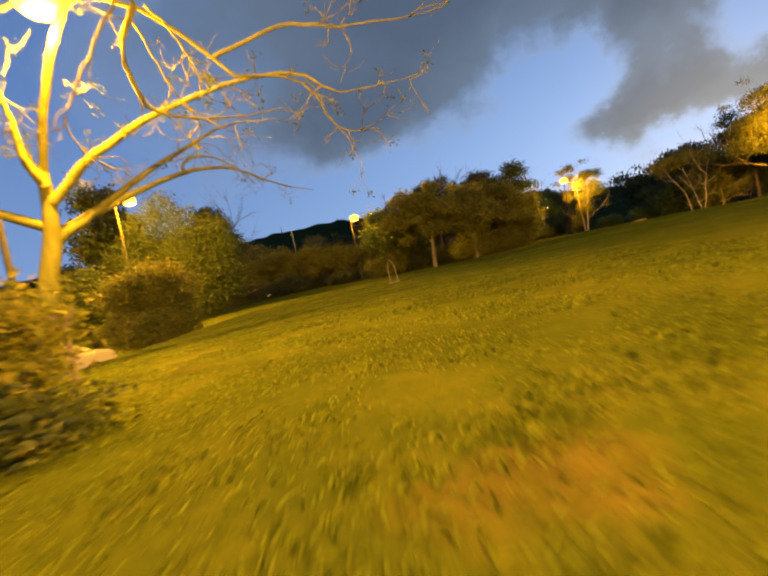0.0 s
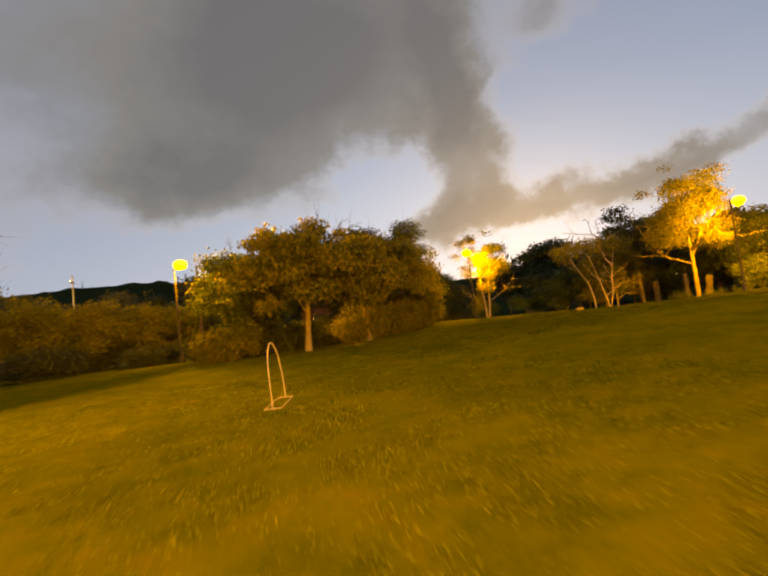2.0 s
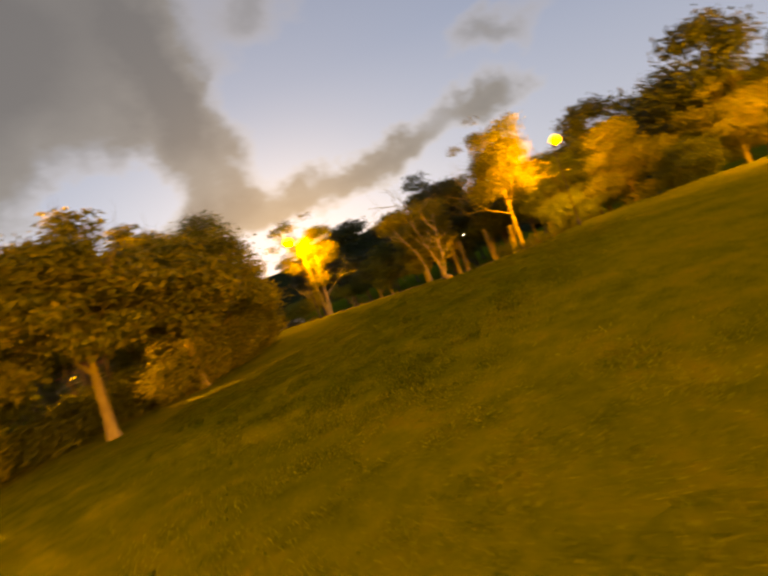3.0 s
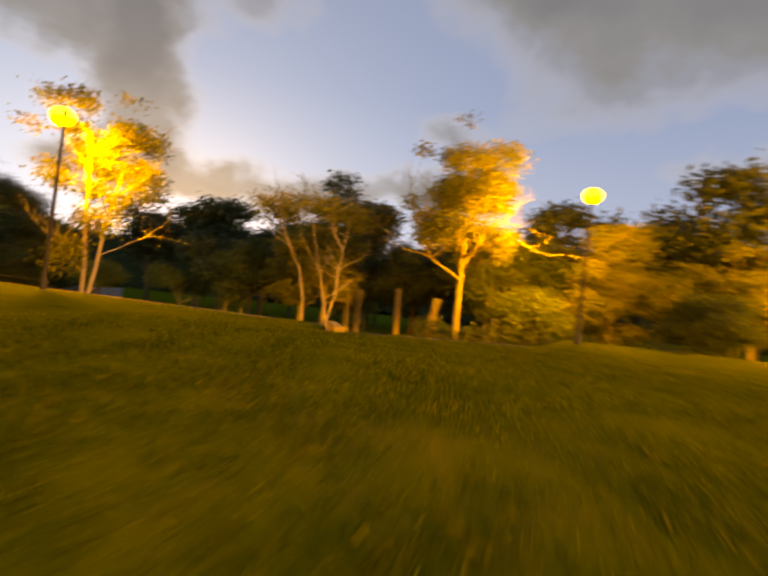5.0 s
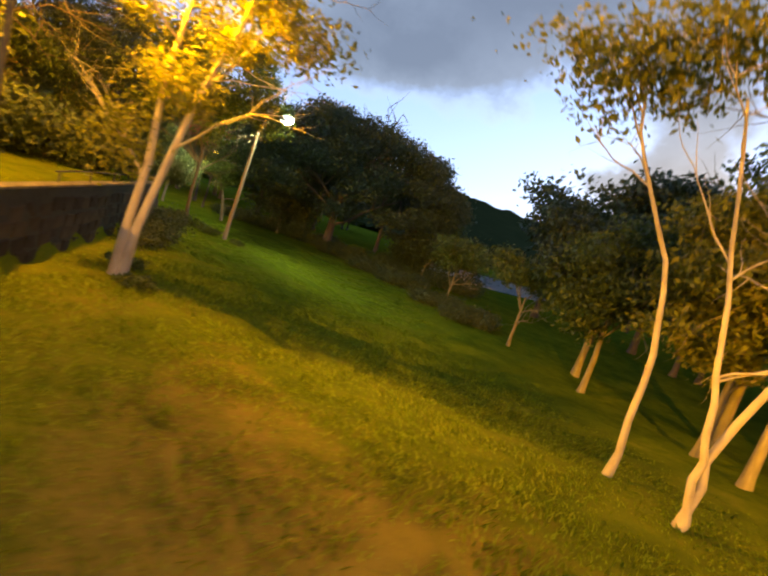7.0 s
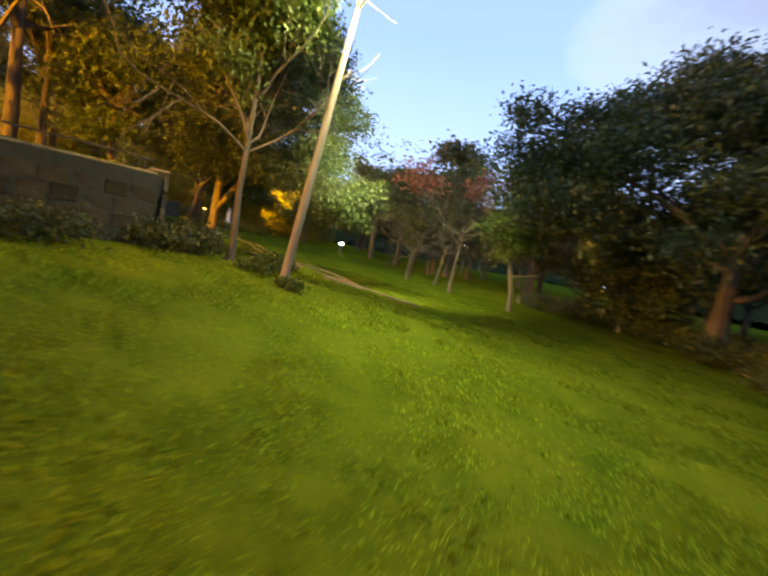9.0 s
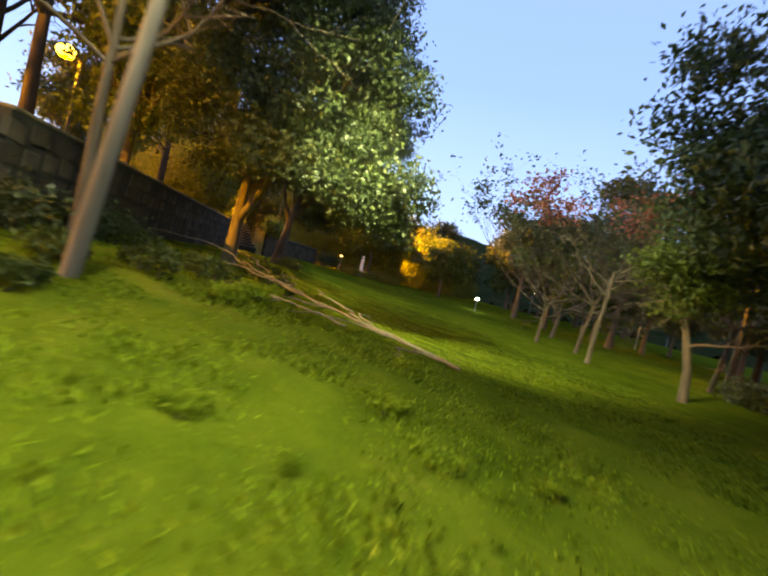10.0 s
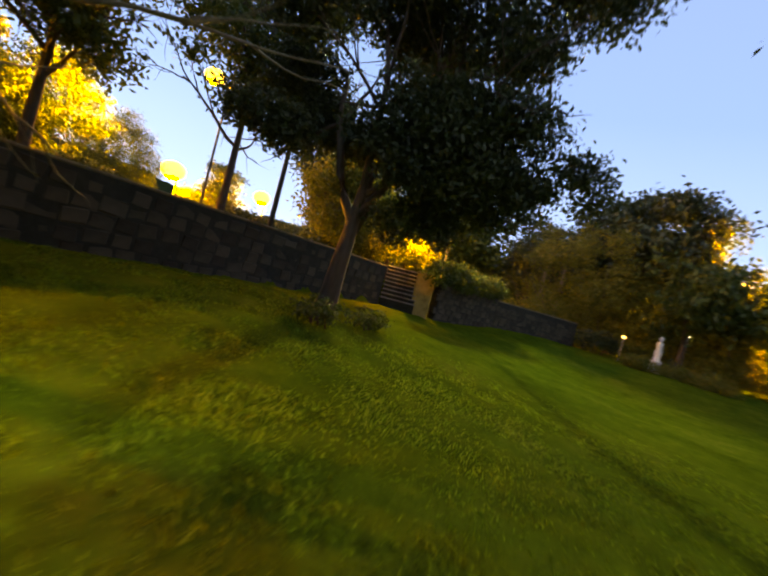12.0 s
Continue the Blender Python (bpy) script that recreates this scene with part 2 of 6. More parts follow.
def ground_material():
    """Turf that goes from yellow field grass to green lawn and to dry bare stretches, with one painted glow."""
    m, nt, bs = material("turf", 1.0, 0.0)
    co = nt.nodes.new("ShaderNodeTexCoord")

    def nz(scale, detail, rough=0.6):
        n = nt.nodes.new("ShaderNodeTexNoise")
        n.inputs["Scale"].default_value = scale
        n.inputs["Detail"].default_value = detail
        n.inputs["Roughness"].default_value = rough
        nt.links.new(co.outputs["Object"], n.inputs["Vector"])
        return n.outputs[0]

    def mth(op, x, y):
        n = nt.nodes.new("ShaderNodeMath")
        n.operation = op
        for k, v in enumerate((x, y)):
            if isinstance(v, float):
                n.inputs[k].default_value = v
            else:
                nt.links.new(v, n.inputs[k])
        return n.outputs[0]

    def ramp(src, stops):
        n = nt.nodes.new("ShaderNodeValToRGB")
        el = n.color_ramp.elements
        while len(el) < len(stops):
            el.new(0.5)
        for e, (p, c) in zip(el, stops):
            e.position, e.color = p, (*c, 1)
        nt.links.new(src, n.inputs[0])
        return n.outputs[0]

    def blend(fac, x, y):
        n = nt.nodes.new("ShaderNodeMix")
        n.data_type = "RGBA"
        for k, v in ((0, fac), (6, x), (7, y)):
            nt.links.new(v, n.inputs[k])
        return n.outputs[2]

    patches, tufts, fine = nz(0.45, 4), nz(2.2, 5, 0.65), nz(14.0, 5, 0.7)
    mixed = mth("ADD", mth("MULTIPLY", patches, 0.4), mth("ADD", mth("MULTIPLY", tufts, 0.35), mth("MULTIPLY", fine, 0.25)))
    field = ramp(mixed, [(0.36, (0.055, 0.075, 0.004)), (0.46, (0.085, 0.108, 0.006)), (0.54, (0.115, 0.132, 0.008)), (0.64, (0.16, 0.145, 0.016))])
    lawn = ramp(mixed, [(0.36, (0.038, 0.062, 0.004)), (0.47, (0.065, 0.096, 0.006)), (0.56, (0.092, 0.122, 0.008)), (0.66, (0.125, 0.14, 0.015))])
    dry = ramp(mixed, [(0.38, (0.10, 0.085, 0.012)), (0.60, (0.19, 0.15, 0.022))])
    at = nt.nodes.new("ShaderNodeAttribute")
    at.attribute_name = "lawn"
    ad = nt.nodes.new("ShaderNodeAttribute")
    ad.attribute_name = "dry"
    worn = ramp(mth("ADD", mth("MULTIPLY", ad.outputs["Fac"], 0.7), mth("MULTIPLY", tufts, 0.6)), [(0.55, (0, 0, 0)), (0.85, (1, 1, 1))])
    nt.links.new(blend(worn, blend(at.outputs["Fac"], field, lawn), dry), bs.inputs["Base Color"])
    bp = nt.nodes.new("ShaderNodeBump")
    bp.inputs["Strength"].default_value = 0.9
    bp.inputs["Distance"].default_value = 0.07
    nt.links.new(mth("ADD", mth("MULTIPLY", tufts, 0.7), mth("MULTIPLY", fine, 0.45)), bp.inputs["Height"])
    nt.links.new(bp.outputs[0], bs.inputs["Normal"])
    return m


M_GROUND = ground_material()

# ---------------------------------------------------------------- helpers for meshes


def thing(name, label, category, at=(0, 0, 0), group="", kind=""):
    ob = new(name)
    ob.empty_display_size = 0.3
    ob.location = at
    return tagged(ob, label, category, group, kind)


def mesh_from(name, verts, faces, mat, smooth=True):
    me = bpy.data.meshes.new(name)
    v = np.asarray(verts, np.float32)
    if isinstance(faces, np.ndarray):
        n, k = faces.shape
        me.vertices.add(len(v))
        me.vertices.foreach_set("co", v.ravel())
        me.loops.add(n * k)
        me.loops.foreach_set("vertex_index", faces.astype(np.int32).ravel())
        me.polygons.add(n)
        me.polygons.foreach_set("loop_start", np.arange(0, n * k, k, dtype=np.int32))
        me.polygons.foreach_set("use_smooth", np.full(n, smooth))
        me.update(calc_edges=True)
    else:
        me.from_pydata([tuple(p) for p in v.tolist()], [], faces)
        me.polygons.foreach_set("use_smooth", np.full(len(me.polygons), smooth))
    me.materials.append(mat)
    return me


def put(name, me, parent=None, label="", at=None):
    """Links a mesh under a thing; its points are in the thing's own space."""
    ob = new(name, me)
    if parent is not None:
        ob.parent = parent
    if at is not None:
        ob.location = at
    if label:
        ob["label"] = label
    return ob


def part(name, bm, mat, parent, label=""):
    me = bpy.data.meshes.new(name)
    bm.to_mesh(me)
    bm.free()
    me.materials.append(mat)
    return put(name, me, parent, label)


def tubes(paths, sides=7):
    """Verts and quads of tapered tubes along polylines of (point, radius)."""
    V, F = [], []
    base = 0
    ang = np.linspace(0, 2 * np.pi, sides, endpoint=False)
    ring = np.stack([np.cos(ang), np.sin(ang)], -1)
    for pts, rad in paths:
        pts = np.asarray(pts, float)
        n = len(pts)
        tan = np.gradient(pts, axis=0)
        tan /= np.linalg.norm(tan, axis=1, keepdims=True) + 1e-9
        ref = np.where(np.abs(tan[:, 2:3]) > 0.9, [[1.0, 0, 0]], [[0, 0, 1.0]])
        a = np.cross(tan, ref)
        a /= np.linalg.norm(a, axis=1, keepdims=True) + 1e-9
        b = np.cross(tan, a)
        r = np.asarray(rad, float)[:, None, None]
        v = pts[:, None] + r * (ring[None, :, :1] * a[:, None] + ring[None, :, 1:] * b[:, None])
        V.append(v.reshape(-1, 3))
        i = np.arange(n - 1)[:, None] * sides + np.arange(sides)[None]
        j = np.arange(n - 1)[:, None] * sides + (np.arange(sides)[None] + 1) % sides
        F.append(np.stack([i, j, j + sides, i + sides], -1).reshape(-1, 4) + base)
        base += n * sides
    return np.concatenate(V), np.concatenate(F)


def wander(rng, start, way, length, steps, bend=0.25, rise=0.0):
    """A wavering polyline."""
    p, d = np.array(start, float), np.array(way, float)
    d /= np.linalg.norm(d)
    out = [p.copy()]
    for _ in range(steps):
        d = d + rng.normal(0, bend, 3) / math.sqrt(steps) * 1.6 + (0, 0, rise / steps)
        d /= np.linalg.norm(d)
        p = p + d * length / steps
        out.append(p.copy())
    return np.array(out)


def box(bm, x0, x1, y0, y1, z0, z1, bevel=0.0):
    m = Matrix.Translation(((x0 + x1) / 2, (y0 + y1) / 2, (z0 + z1) / 2)) @ Matrix.Diagonal((x1 - x0, y1 - y0, z1 - z0, 1))
    got = bmesh.ops.create_cube(bm, size=1, matrix=m)["verts"]
    if bevel:
        edges = list({e for v in got for e in v.link_edges})
        bmesh.ops.bevel(bm, geom=edges, offset=bevel, segments=1, affect="EDGES")


def leaves(rng, centres, normals, size, ratio=0.5, jitter=0.6):
    """One bent four-sided leaf for each centre, as verts and triangles."""
    n = len(centres)
    a = rng.normal(size=(n, 3))
    nrm = normals * (1 - jitter) + rng.normal(size=(n, 3)) * jitter
    nrm /= np.linalg.norm(nrm, axis=1, keepdims=True) + 1e-9
    a -= (a * nrm).sum(1, keepdims=True) * nrm
    a /= np.linalg.norm(a, axis=1, keepdims=True) + 1e-9
    b = np.cross(nrm, a)
    s = size * rng.uniform(0.6, 1.4, (n, 1))
    tip, end = centres + a * s, centres - a * s
    l, r = centres + b * s * ratio + nrm * s * 0.15, centres - b * s * ratio + nrm * s * 0.15
    v = np.stack([end, l, tip, r], 1).reshape(-1, 3)
    q = np.arange(n)[:, None] * 4
    f = np.concatenate([q + [0, 1, 2], q + [0, 2, 3]])
    return v, f


def crown_points(rng, blobs, count, clump=0.55, hollow=0.55):
    """Points in small clumps that fill the outer part of a set of balls."""
    vol = np.array([b[3] * b[4] * b[5] for b in blobs]) ** 0.72
    pick = rng.choice(len(blobs), count // 14 + 1, p=vol / vol.sum())
    B = np.array(blobs, float)[pick]
    d = rng.normal(size=(len(pick), 3))
    d /= np.linalg.norm(d, axis=1, keepdims=True)
    rad = rng.uniform(hollow, 1.0, (len(pick), 1)) ** 0.7
    c = B[:, :3] + d * rad * B[:, 3:6]
    k = 14
    pts = np.repeat(c, k, 0) + rng.normal(0, clump, (len(c) * k, 3)) * (1, 1, 0.6)
    nrm = np.repeat(d, k, 0) * 0.6 + (0, 0, 0.5)
    return pts, nrm


def crown_mesh(name, seed, blobs, count, size, mat, clump=0.45, hollow=0.5, ratio=0.5, clear_of=None):
    rng = np.random.default_rng(seed)
    pts, nrm = crown_points(rng, blobs, count, clump, hollow)
    if clear_of:
        far = np.linalg.norm(pts - np.array(clear_of[:3]), axis=1) > clear_of[3]
        pts, nrm = pts[far], nrm[far]
    v, f = leaves(rng, pts, nrm, size, ratio)
    return mesh_from(name, v, f, mat, smooth=False)


def grow(seed, trunk_path, trunk_r, limbs, levels=2, spread=0.7, twigs=4, rise=0.5):
    """Limbs and twigs from a trunk: a list of tubes, and the ends of the twigs."""
    rng = np.random.default_rng(seed)
    tubes_out, ends = [], []

    def sprout(start, way, length, radius, level):
        pts = wander(rng, start, way, length, 7, 0.22, rise * 0.35)
        tubes_out.append((pts, np.linspace(radius, radius * (0.35 if level else 0.15), 8)))
        if level == 0:
            ends.append(pts[-1])
            return
        for k in range(twigs):
            at = rng.integers(3, 8)
            d = pts[min(at, 7)] - pts[min(at, 7) - 1]
            d = d / np.linalg.norm(d) + rng.normal(0, spread, 3) + (0, 0, rise * 0.3)
            sprout(pts[min(at, 7)], d, length * rng.uniform(0.45, 0.75), radius * 0.45, level - 1)

    for (frac, az, el, length, radius) in limbs:
        i = frac * (len(trunk_path) - 1)
        a, b = int(i), min(int(i) + 1, len(trunk_path) - 1)
        p = np.asarray(trunk_path[a]) * (1 - i + a) + np.asarray(trunk_path[b]) * (i - a)
        w = (math.cos(el) * math.cos(az), math.cos(el) * math.sin(az), math.sin(el))
        sprout(p, w, length, radius, levels)
    return tubes_out, ends


def trunk_line(seed, height, lean=(0, 0), bend=0.12, steps=9):
    rng = np.random.default_rng(seed)
    t = np.linspace(0, 1, steps)
    w = np.cumsum(rng.normal(0, bend, (steps, 2)) / steps * height * 0.25, 0)
    w -= w[0]
    return np.stack([lean[0] * t + w[:, 0], lean[1] * t + w[:, 1], t * height - 0.25], -1)


def flare(n, r0, r1, root=1.5):
    t = np.linspace(0, 1, n)
    return r0 + (r1 - r0) * t + r0 * (root - 1) * np.exp(-t * 14)


def tree(at, seed, height, radius, blobs, label, leaf=0.16, count=9000, bark=None, foliage=None, lean=(0, 0), limbs=None, fork=None, name="tree", clump=0.32, hollow=0.35, group="", levels=2, category="tree", clear_of=None):
    """A tapered trunk with limbs and a crown of many small leaves in uneven clumps."""
    bark, foliage = bark or M_BARK, foliage or M_LEAF
    rng = np.random.default_rng(seed)
    ob = thing(name, label, category, at, group)
    line = trunk_line(seed, height, lean)
    v, f = tubes([(line, flare(len(line), radius, radius * 0.45))], 10)
    put("trunk", mesh_from("trunk", v, f, bark), ob)
    if limbs is None:
        limbs = [(rng.uniform(0.5, 1.0), k * 2.4 + rng.uniform(-0.5, 0.5), rng.uniform(0.35, 1.0), height * rng.uniform(0.4, 0.7), radius * 0.42) for k in range(6)]
    if limbs:
        for k, limb in enumerate(limbs):
            t, _ = grow(seed + 1 + k, line, radius, [limb], levels)
            v, f = tubes(t, 5)
            put("limb", mesh_from("limb", v, f, bark), ob)
    if count:
        put("crown", crown_mesh("crown", seed + 2, blobs, count, leaf, foliage, clump, hollow), ob)
    return ob


def ball_crown(seed, n, centre, spread, size):
    """Uneven clumps, large and small, for a crown round a centre; a few stand out of it."""
    rng = np.random.default_rng(seed)
    out = []
    for k in range(int(n * 1.7)):
        d = rng.normal(size=3)
        d /= np.linalg.norm(d)
        r = rng.uniform(0.3, 1.0) if k % 5 else rng.uniform(1.0, 1.22)
        q = size * (rng.uniform(0.55, 1.15) if k % 5 else rng.uniform(0.35, 0.6))
        out.append((centre[0] + d[0] * r * spread[0], centre[1] + d[1] * r * spread[1], centre[2] + d[2] * r * spread[2] + 0.25 * q, q * rng.uniform(0.9, 1.3), q * rng.uniform(0.9, 1.3), q * rng.uniform(0.5, 0.8)))
    return out


# ---------------------------------------------------------------- the ground
# the upper field ends at these points, walked anticlockwise from the south
FIELD = [(-400, -300), (200, -300), (80, -40), (50, 14), (41, 30), (35.5, 36.6), (29.5, 36.9), (27.3, 37.4), (24.35, 40.2), (23.25, 41.3), (22.9, 41.45), (24.6, 42.6), (21.1, 63.0), (-2.0, 66.8), (-20, 66), (-34, 60), (-120, 55), (-400, 50)]
FX = np.array(FIELD, float)


def field_distance(x, y):
    """Metres outside the upper field (negative inside)."""
    x, y = np.asarray(x, float), np.asarray(y, float)
    best = np.full(x.shape, 1e9)
    inside = np.zeros(x.shape, bool)
    for a, b in zip(FX, np.roll(FX, -1, 0)):
        ab = b - a
        t = (((x - a[0]) * ab[0] + (y - a[1]) * ab[1]) / (ab @ ab)).clip(0, 1)
        best = np.minimum(best, np.hypot(x - a[0] - t * ab[0], y - a[1] - t * ab[1]))
        cross = ((a[1] > y) != (b[1] > y)) & (x < (b[0] - a[0]) * (y - a[1]) / (b[1] - a[1] + 1e-12) + a[0])
        inside ^= cross
    return np.where(inside, -best, best)


def smooth(a):
    a = np.clip(a, 0, 1)
    return a * a * (3 - 2 * a)


def ground_z(x, y):
    x, y = np.asarray(x, float), np.asarray(y, float)
    d = field_distance(x, y)
    upper = 0.04 * np.sin(x * 0.21 + 1) * np.sin(y * 0.17) + 0.5 * smooth((x - 6) / 15) * smooth((y - 15) / 20) * smooth((75 - x) / 30)
    # a strip beside the field lies lower, where cars park
    upper = upper - 1.0 * smooth((-7.5 - x) / 3) * smooth((34 - y) / 8)
    lawn = -1.1 - 1.05 * smooth(d / 11) * smooth((y - 47) / 12) - 0.3 * smooth((x - 23) / 12) * smooth((84 - y) / 14) * smooth((y - 48) / 14) + 0.05 * np.sin(x * 0.3) * np.sin(y * 0.27 + 1)
    # the far end of the lawn rises
    lawn = lawn + 0.9 * smooth((-4 - x) / 14) * smooth((y - 60) / 8)
    bank = smooth((38.2 - y) / 1.5)
    k = smooth((d + (0.15 + 0.2 * smooth((y - 60) / 3)) * (1 - bank)) / (0.2 + 3.3 * bank))
    z = upper * (1 - k) + lawn * k
    # far land lies a little lower
    r = np.hypot(x - 10, y - 40)
    return z - 0.5 * smooth((r - 60) / 100)


def ground_at(x, y):
    return float(ground_z(np.array([x]), np.array([y]))[0])


def spaced(lo, hi, step, far):
    core = np.arange(lo, hi + step / 2, step)
    out, s, p = [], step, hi
    while p < far:
        s *= 1.22
        p += s
        out.append(p)
    out2, s, p = [], step, lo
    while p > -far:
        s *= 1.22
        p -= s
        out2.append(p)
    return np.concatenate([out2[::-1], core, out])


gx, gy = spaced(-30, 62, 0.27, 1600), spaced(-8, 108, 0.27, 1600)
GX, GY = np.meshgrid(gx, gy)
GZ = ground_z(GX, GY)
rngg = np.random.default_rng(5)
core = (np.abs(GX - 15) < 50) & (np.abs(GY - 50) < 62)
lumps = rngg.normal(0, 1, GZ.shape)
lumps = lumps + np.roll(lumps, 1, 0) + np.roll(lumps, 1, 1) + np.roll(lumps, (1, 1), (0, 1))
GZ = GZ + np.where(core, lumps * np.where(field_distance(GX, GY) > 0.6, 0.009, 0.007), 0)
idx = np.arange(GX.size).reshape(GX.shape)
quads = np.stack([idx[:-1, :-1], idx[:-1, 1:], idx[1:, 1:], idx[1:, :-1]], -1).reshape(-1, 4)
ground = new("ground", mesh_from("ground", np.stack([GX, GY, GZ], -1).reshape(-1, 3), quads, M_GROUND))
def on_points(name, values):
    at = ground.data.attributes.new(name, "FLOAT", "POINT")
    at.data.foreach_set("value", np.asarray(values, np.float32).ravel())


GD = field_distance(GX, GY)
on_points("lawn", smooth((GD - 0.5) / 6) * smooth((GY - 44) / 12))
# dry stretches; the small one near the start is a painted lamplight pool
on_points("dry", np.clip(0.9 * np.exp(-(((GX - 30.5) / 3.0) ** 2 + ((GY - 46.0) / 3.4) ** 2)) + 0.55 * np.exp(-(((GX - 27.5) / 1.6) ** 2 + ((GY - 49) / 5.0) ** 2)) + 0.8 * np.exp(-(((GX - 0.4) / 0.7) ** 2 + ((GY - 1.7) / 0.5) ** 2)), 0, 1))
tagged(ground, "uneven mown grass field with a lower lawn round it", "ground", kind="structure")


def turf(name, seed, n, centre, reach, height, mat, label, width=0.010):
    """Matted blades of grass round a stretch of the plan, in tufts, thinning out at its edge."""
    rng = np.random.default_rng(seed)
    p = np.array(centre) + rng.uniform(-1, 1, (n, 2)) * reach
    u = np.abs((p - centre) / reach)
    fade = smooth((1 - u[:, 0]) / 0.35) * smooth((1 - u[:, 1]) / 0.35)
    tuft = 0.5 + 0.25 * np.sin(p[:, 0] * 2.3 + np.sin(p[:, 1] * 1.7) * 2) + 0.25 * np.sin(p[:, 1] * 2.9 + np.cos(p[:, 0] * 1.1) * 2)
    keep = rng.random(n) < fade * (0.6 + 0.4 * tuft)
    p, tuft, fade = p[keep], tuft[keep], fade[keep]
    d = field_distance(p[:, 0], p[:, 1])
    u = (p - (26.78, 43.22)) @ np.array([[0.788, -0.616], [0.616, 0.788]])
    slot = (u[:, 0] > -4.4) & (u[:, 0] < 0.3) & (np.abs(u[:, 1]) < 0.95) & (d > -0.3)
    ok = ((d < -0.2) | (d > 0.25)) & ~slot
    p, tuft, fade = p[ok], tuft[ok], fade[ok]
    z = ground_z(p[:, 0], p[:, 1])
    n = len(p)
    h = height * rng.uniform(0.35, 1.0, n) * (0.5 + 0.8 * tuft) * (0.4 + 0.6 * fade)
    az = rng.uniform(0, 2 * np.pi, n)
    lay = np.stack([np.sin(p[:, 1] * 0.9 + p[:, 0] * 0.3), np.cos(p[:, 0] * 0.8)], -1) * 0.6
    lean = (rng.normal(0, 0.8, (n, 2)) + lay) * h[:, None]
    w = width * rng.uniform(0.6, 1.4, n)
    base = np.column_stack([p, z - 0.015])
    side = np.column_stack([np.cos(az) * w, np.sin(az) * w, np.zeros(n)])
    mid = base + np.column_stack([lean * 0.4, h * 0.65])
    tip = base + np.column_stack([lean * 1.2, h * 0.95])
    v = np.stack([base - side, base + side, mid + side * 0.7, mid - side * 0.7, tip], 1).reshape(-1, 3)
    q = np.arange(n)[:, None] * 5
    f = np.concatenate([q + [0, 1, 2], q + [0, 2, 3], q + [3, 2, 4]])
    me = mesh_from(name, v, f, mat, smooth=True)
    tip_way = np.repeat(np.column_stack([lean * 0.5 / (h[:, None] + 1e-6), np.full(n, 1.3)]) + rng.normal(0, 0.22, (n, 3)), 5, 0)
    tip_way /= np.linalg.norm(tip_way, axis=1, keepdims=True)
    me.normals_split_custom_set_from_vertices(tip_way.astype(np.float32))
    return tagged(new(name, me), label, "grass", kind="stuff")


for args in (
    ("grass", 11, 170000, (0.5, 6), (9, 12), 0.06, M_BLADE, "short yellow-green field grass in tufts"),
    ("grass", 15, 90000, (1, 25), (9, 12), 0.06, M_BLADE, "short trodden field grass round the arch"),
    ("grass", 12, 150000, (16, 38), (14, 8), 0.09, M_DIM_BLADE, "longer matted field grass, darkened by the terrace edge"),
    ("grass", 16, 120000, (30, 50), (8, 12), 0.12, M_LAWN_BLADE, "rough unmown grass below the terrace"),
    ("grass", 13, 200000, (27, 67), (9, 12), 0.075, M_LAWN_BLADE, "lush lawn grass below the wall"),
    ("grass", 14, 150000, (13, 71), (11, 8), 0.075, M_LAWN_BLADE, "shaded lawn grass under the trees"),
):
    turf(*args)

# ---------------------------------------------------------------- lamps


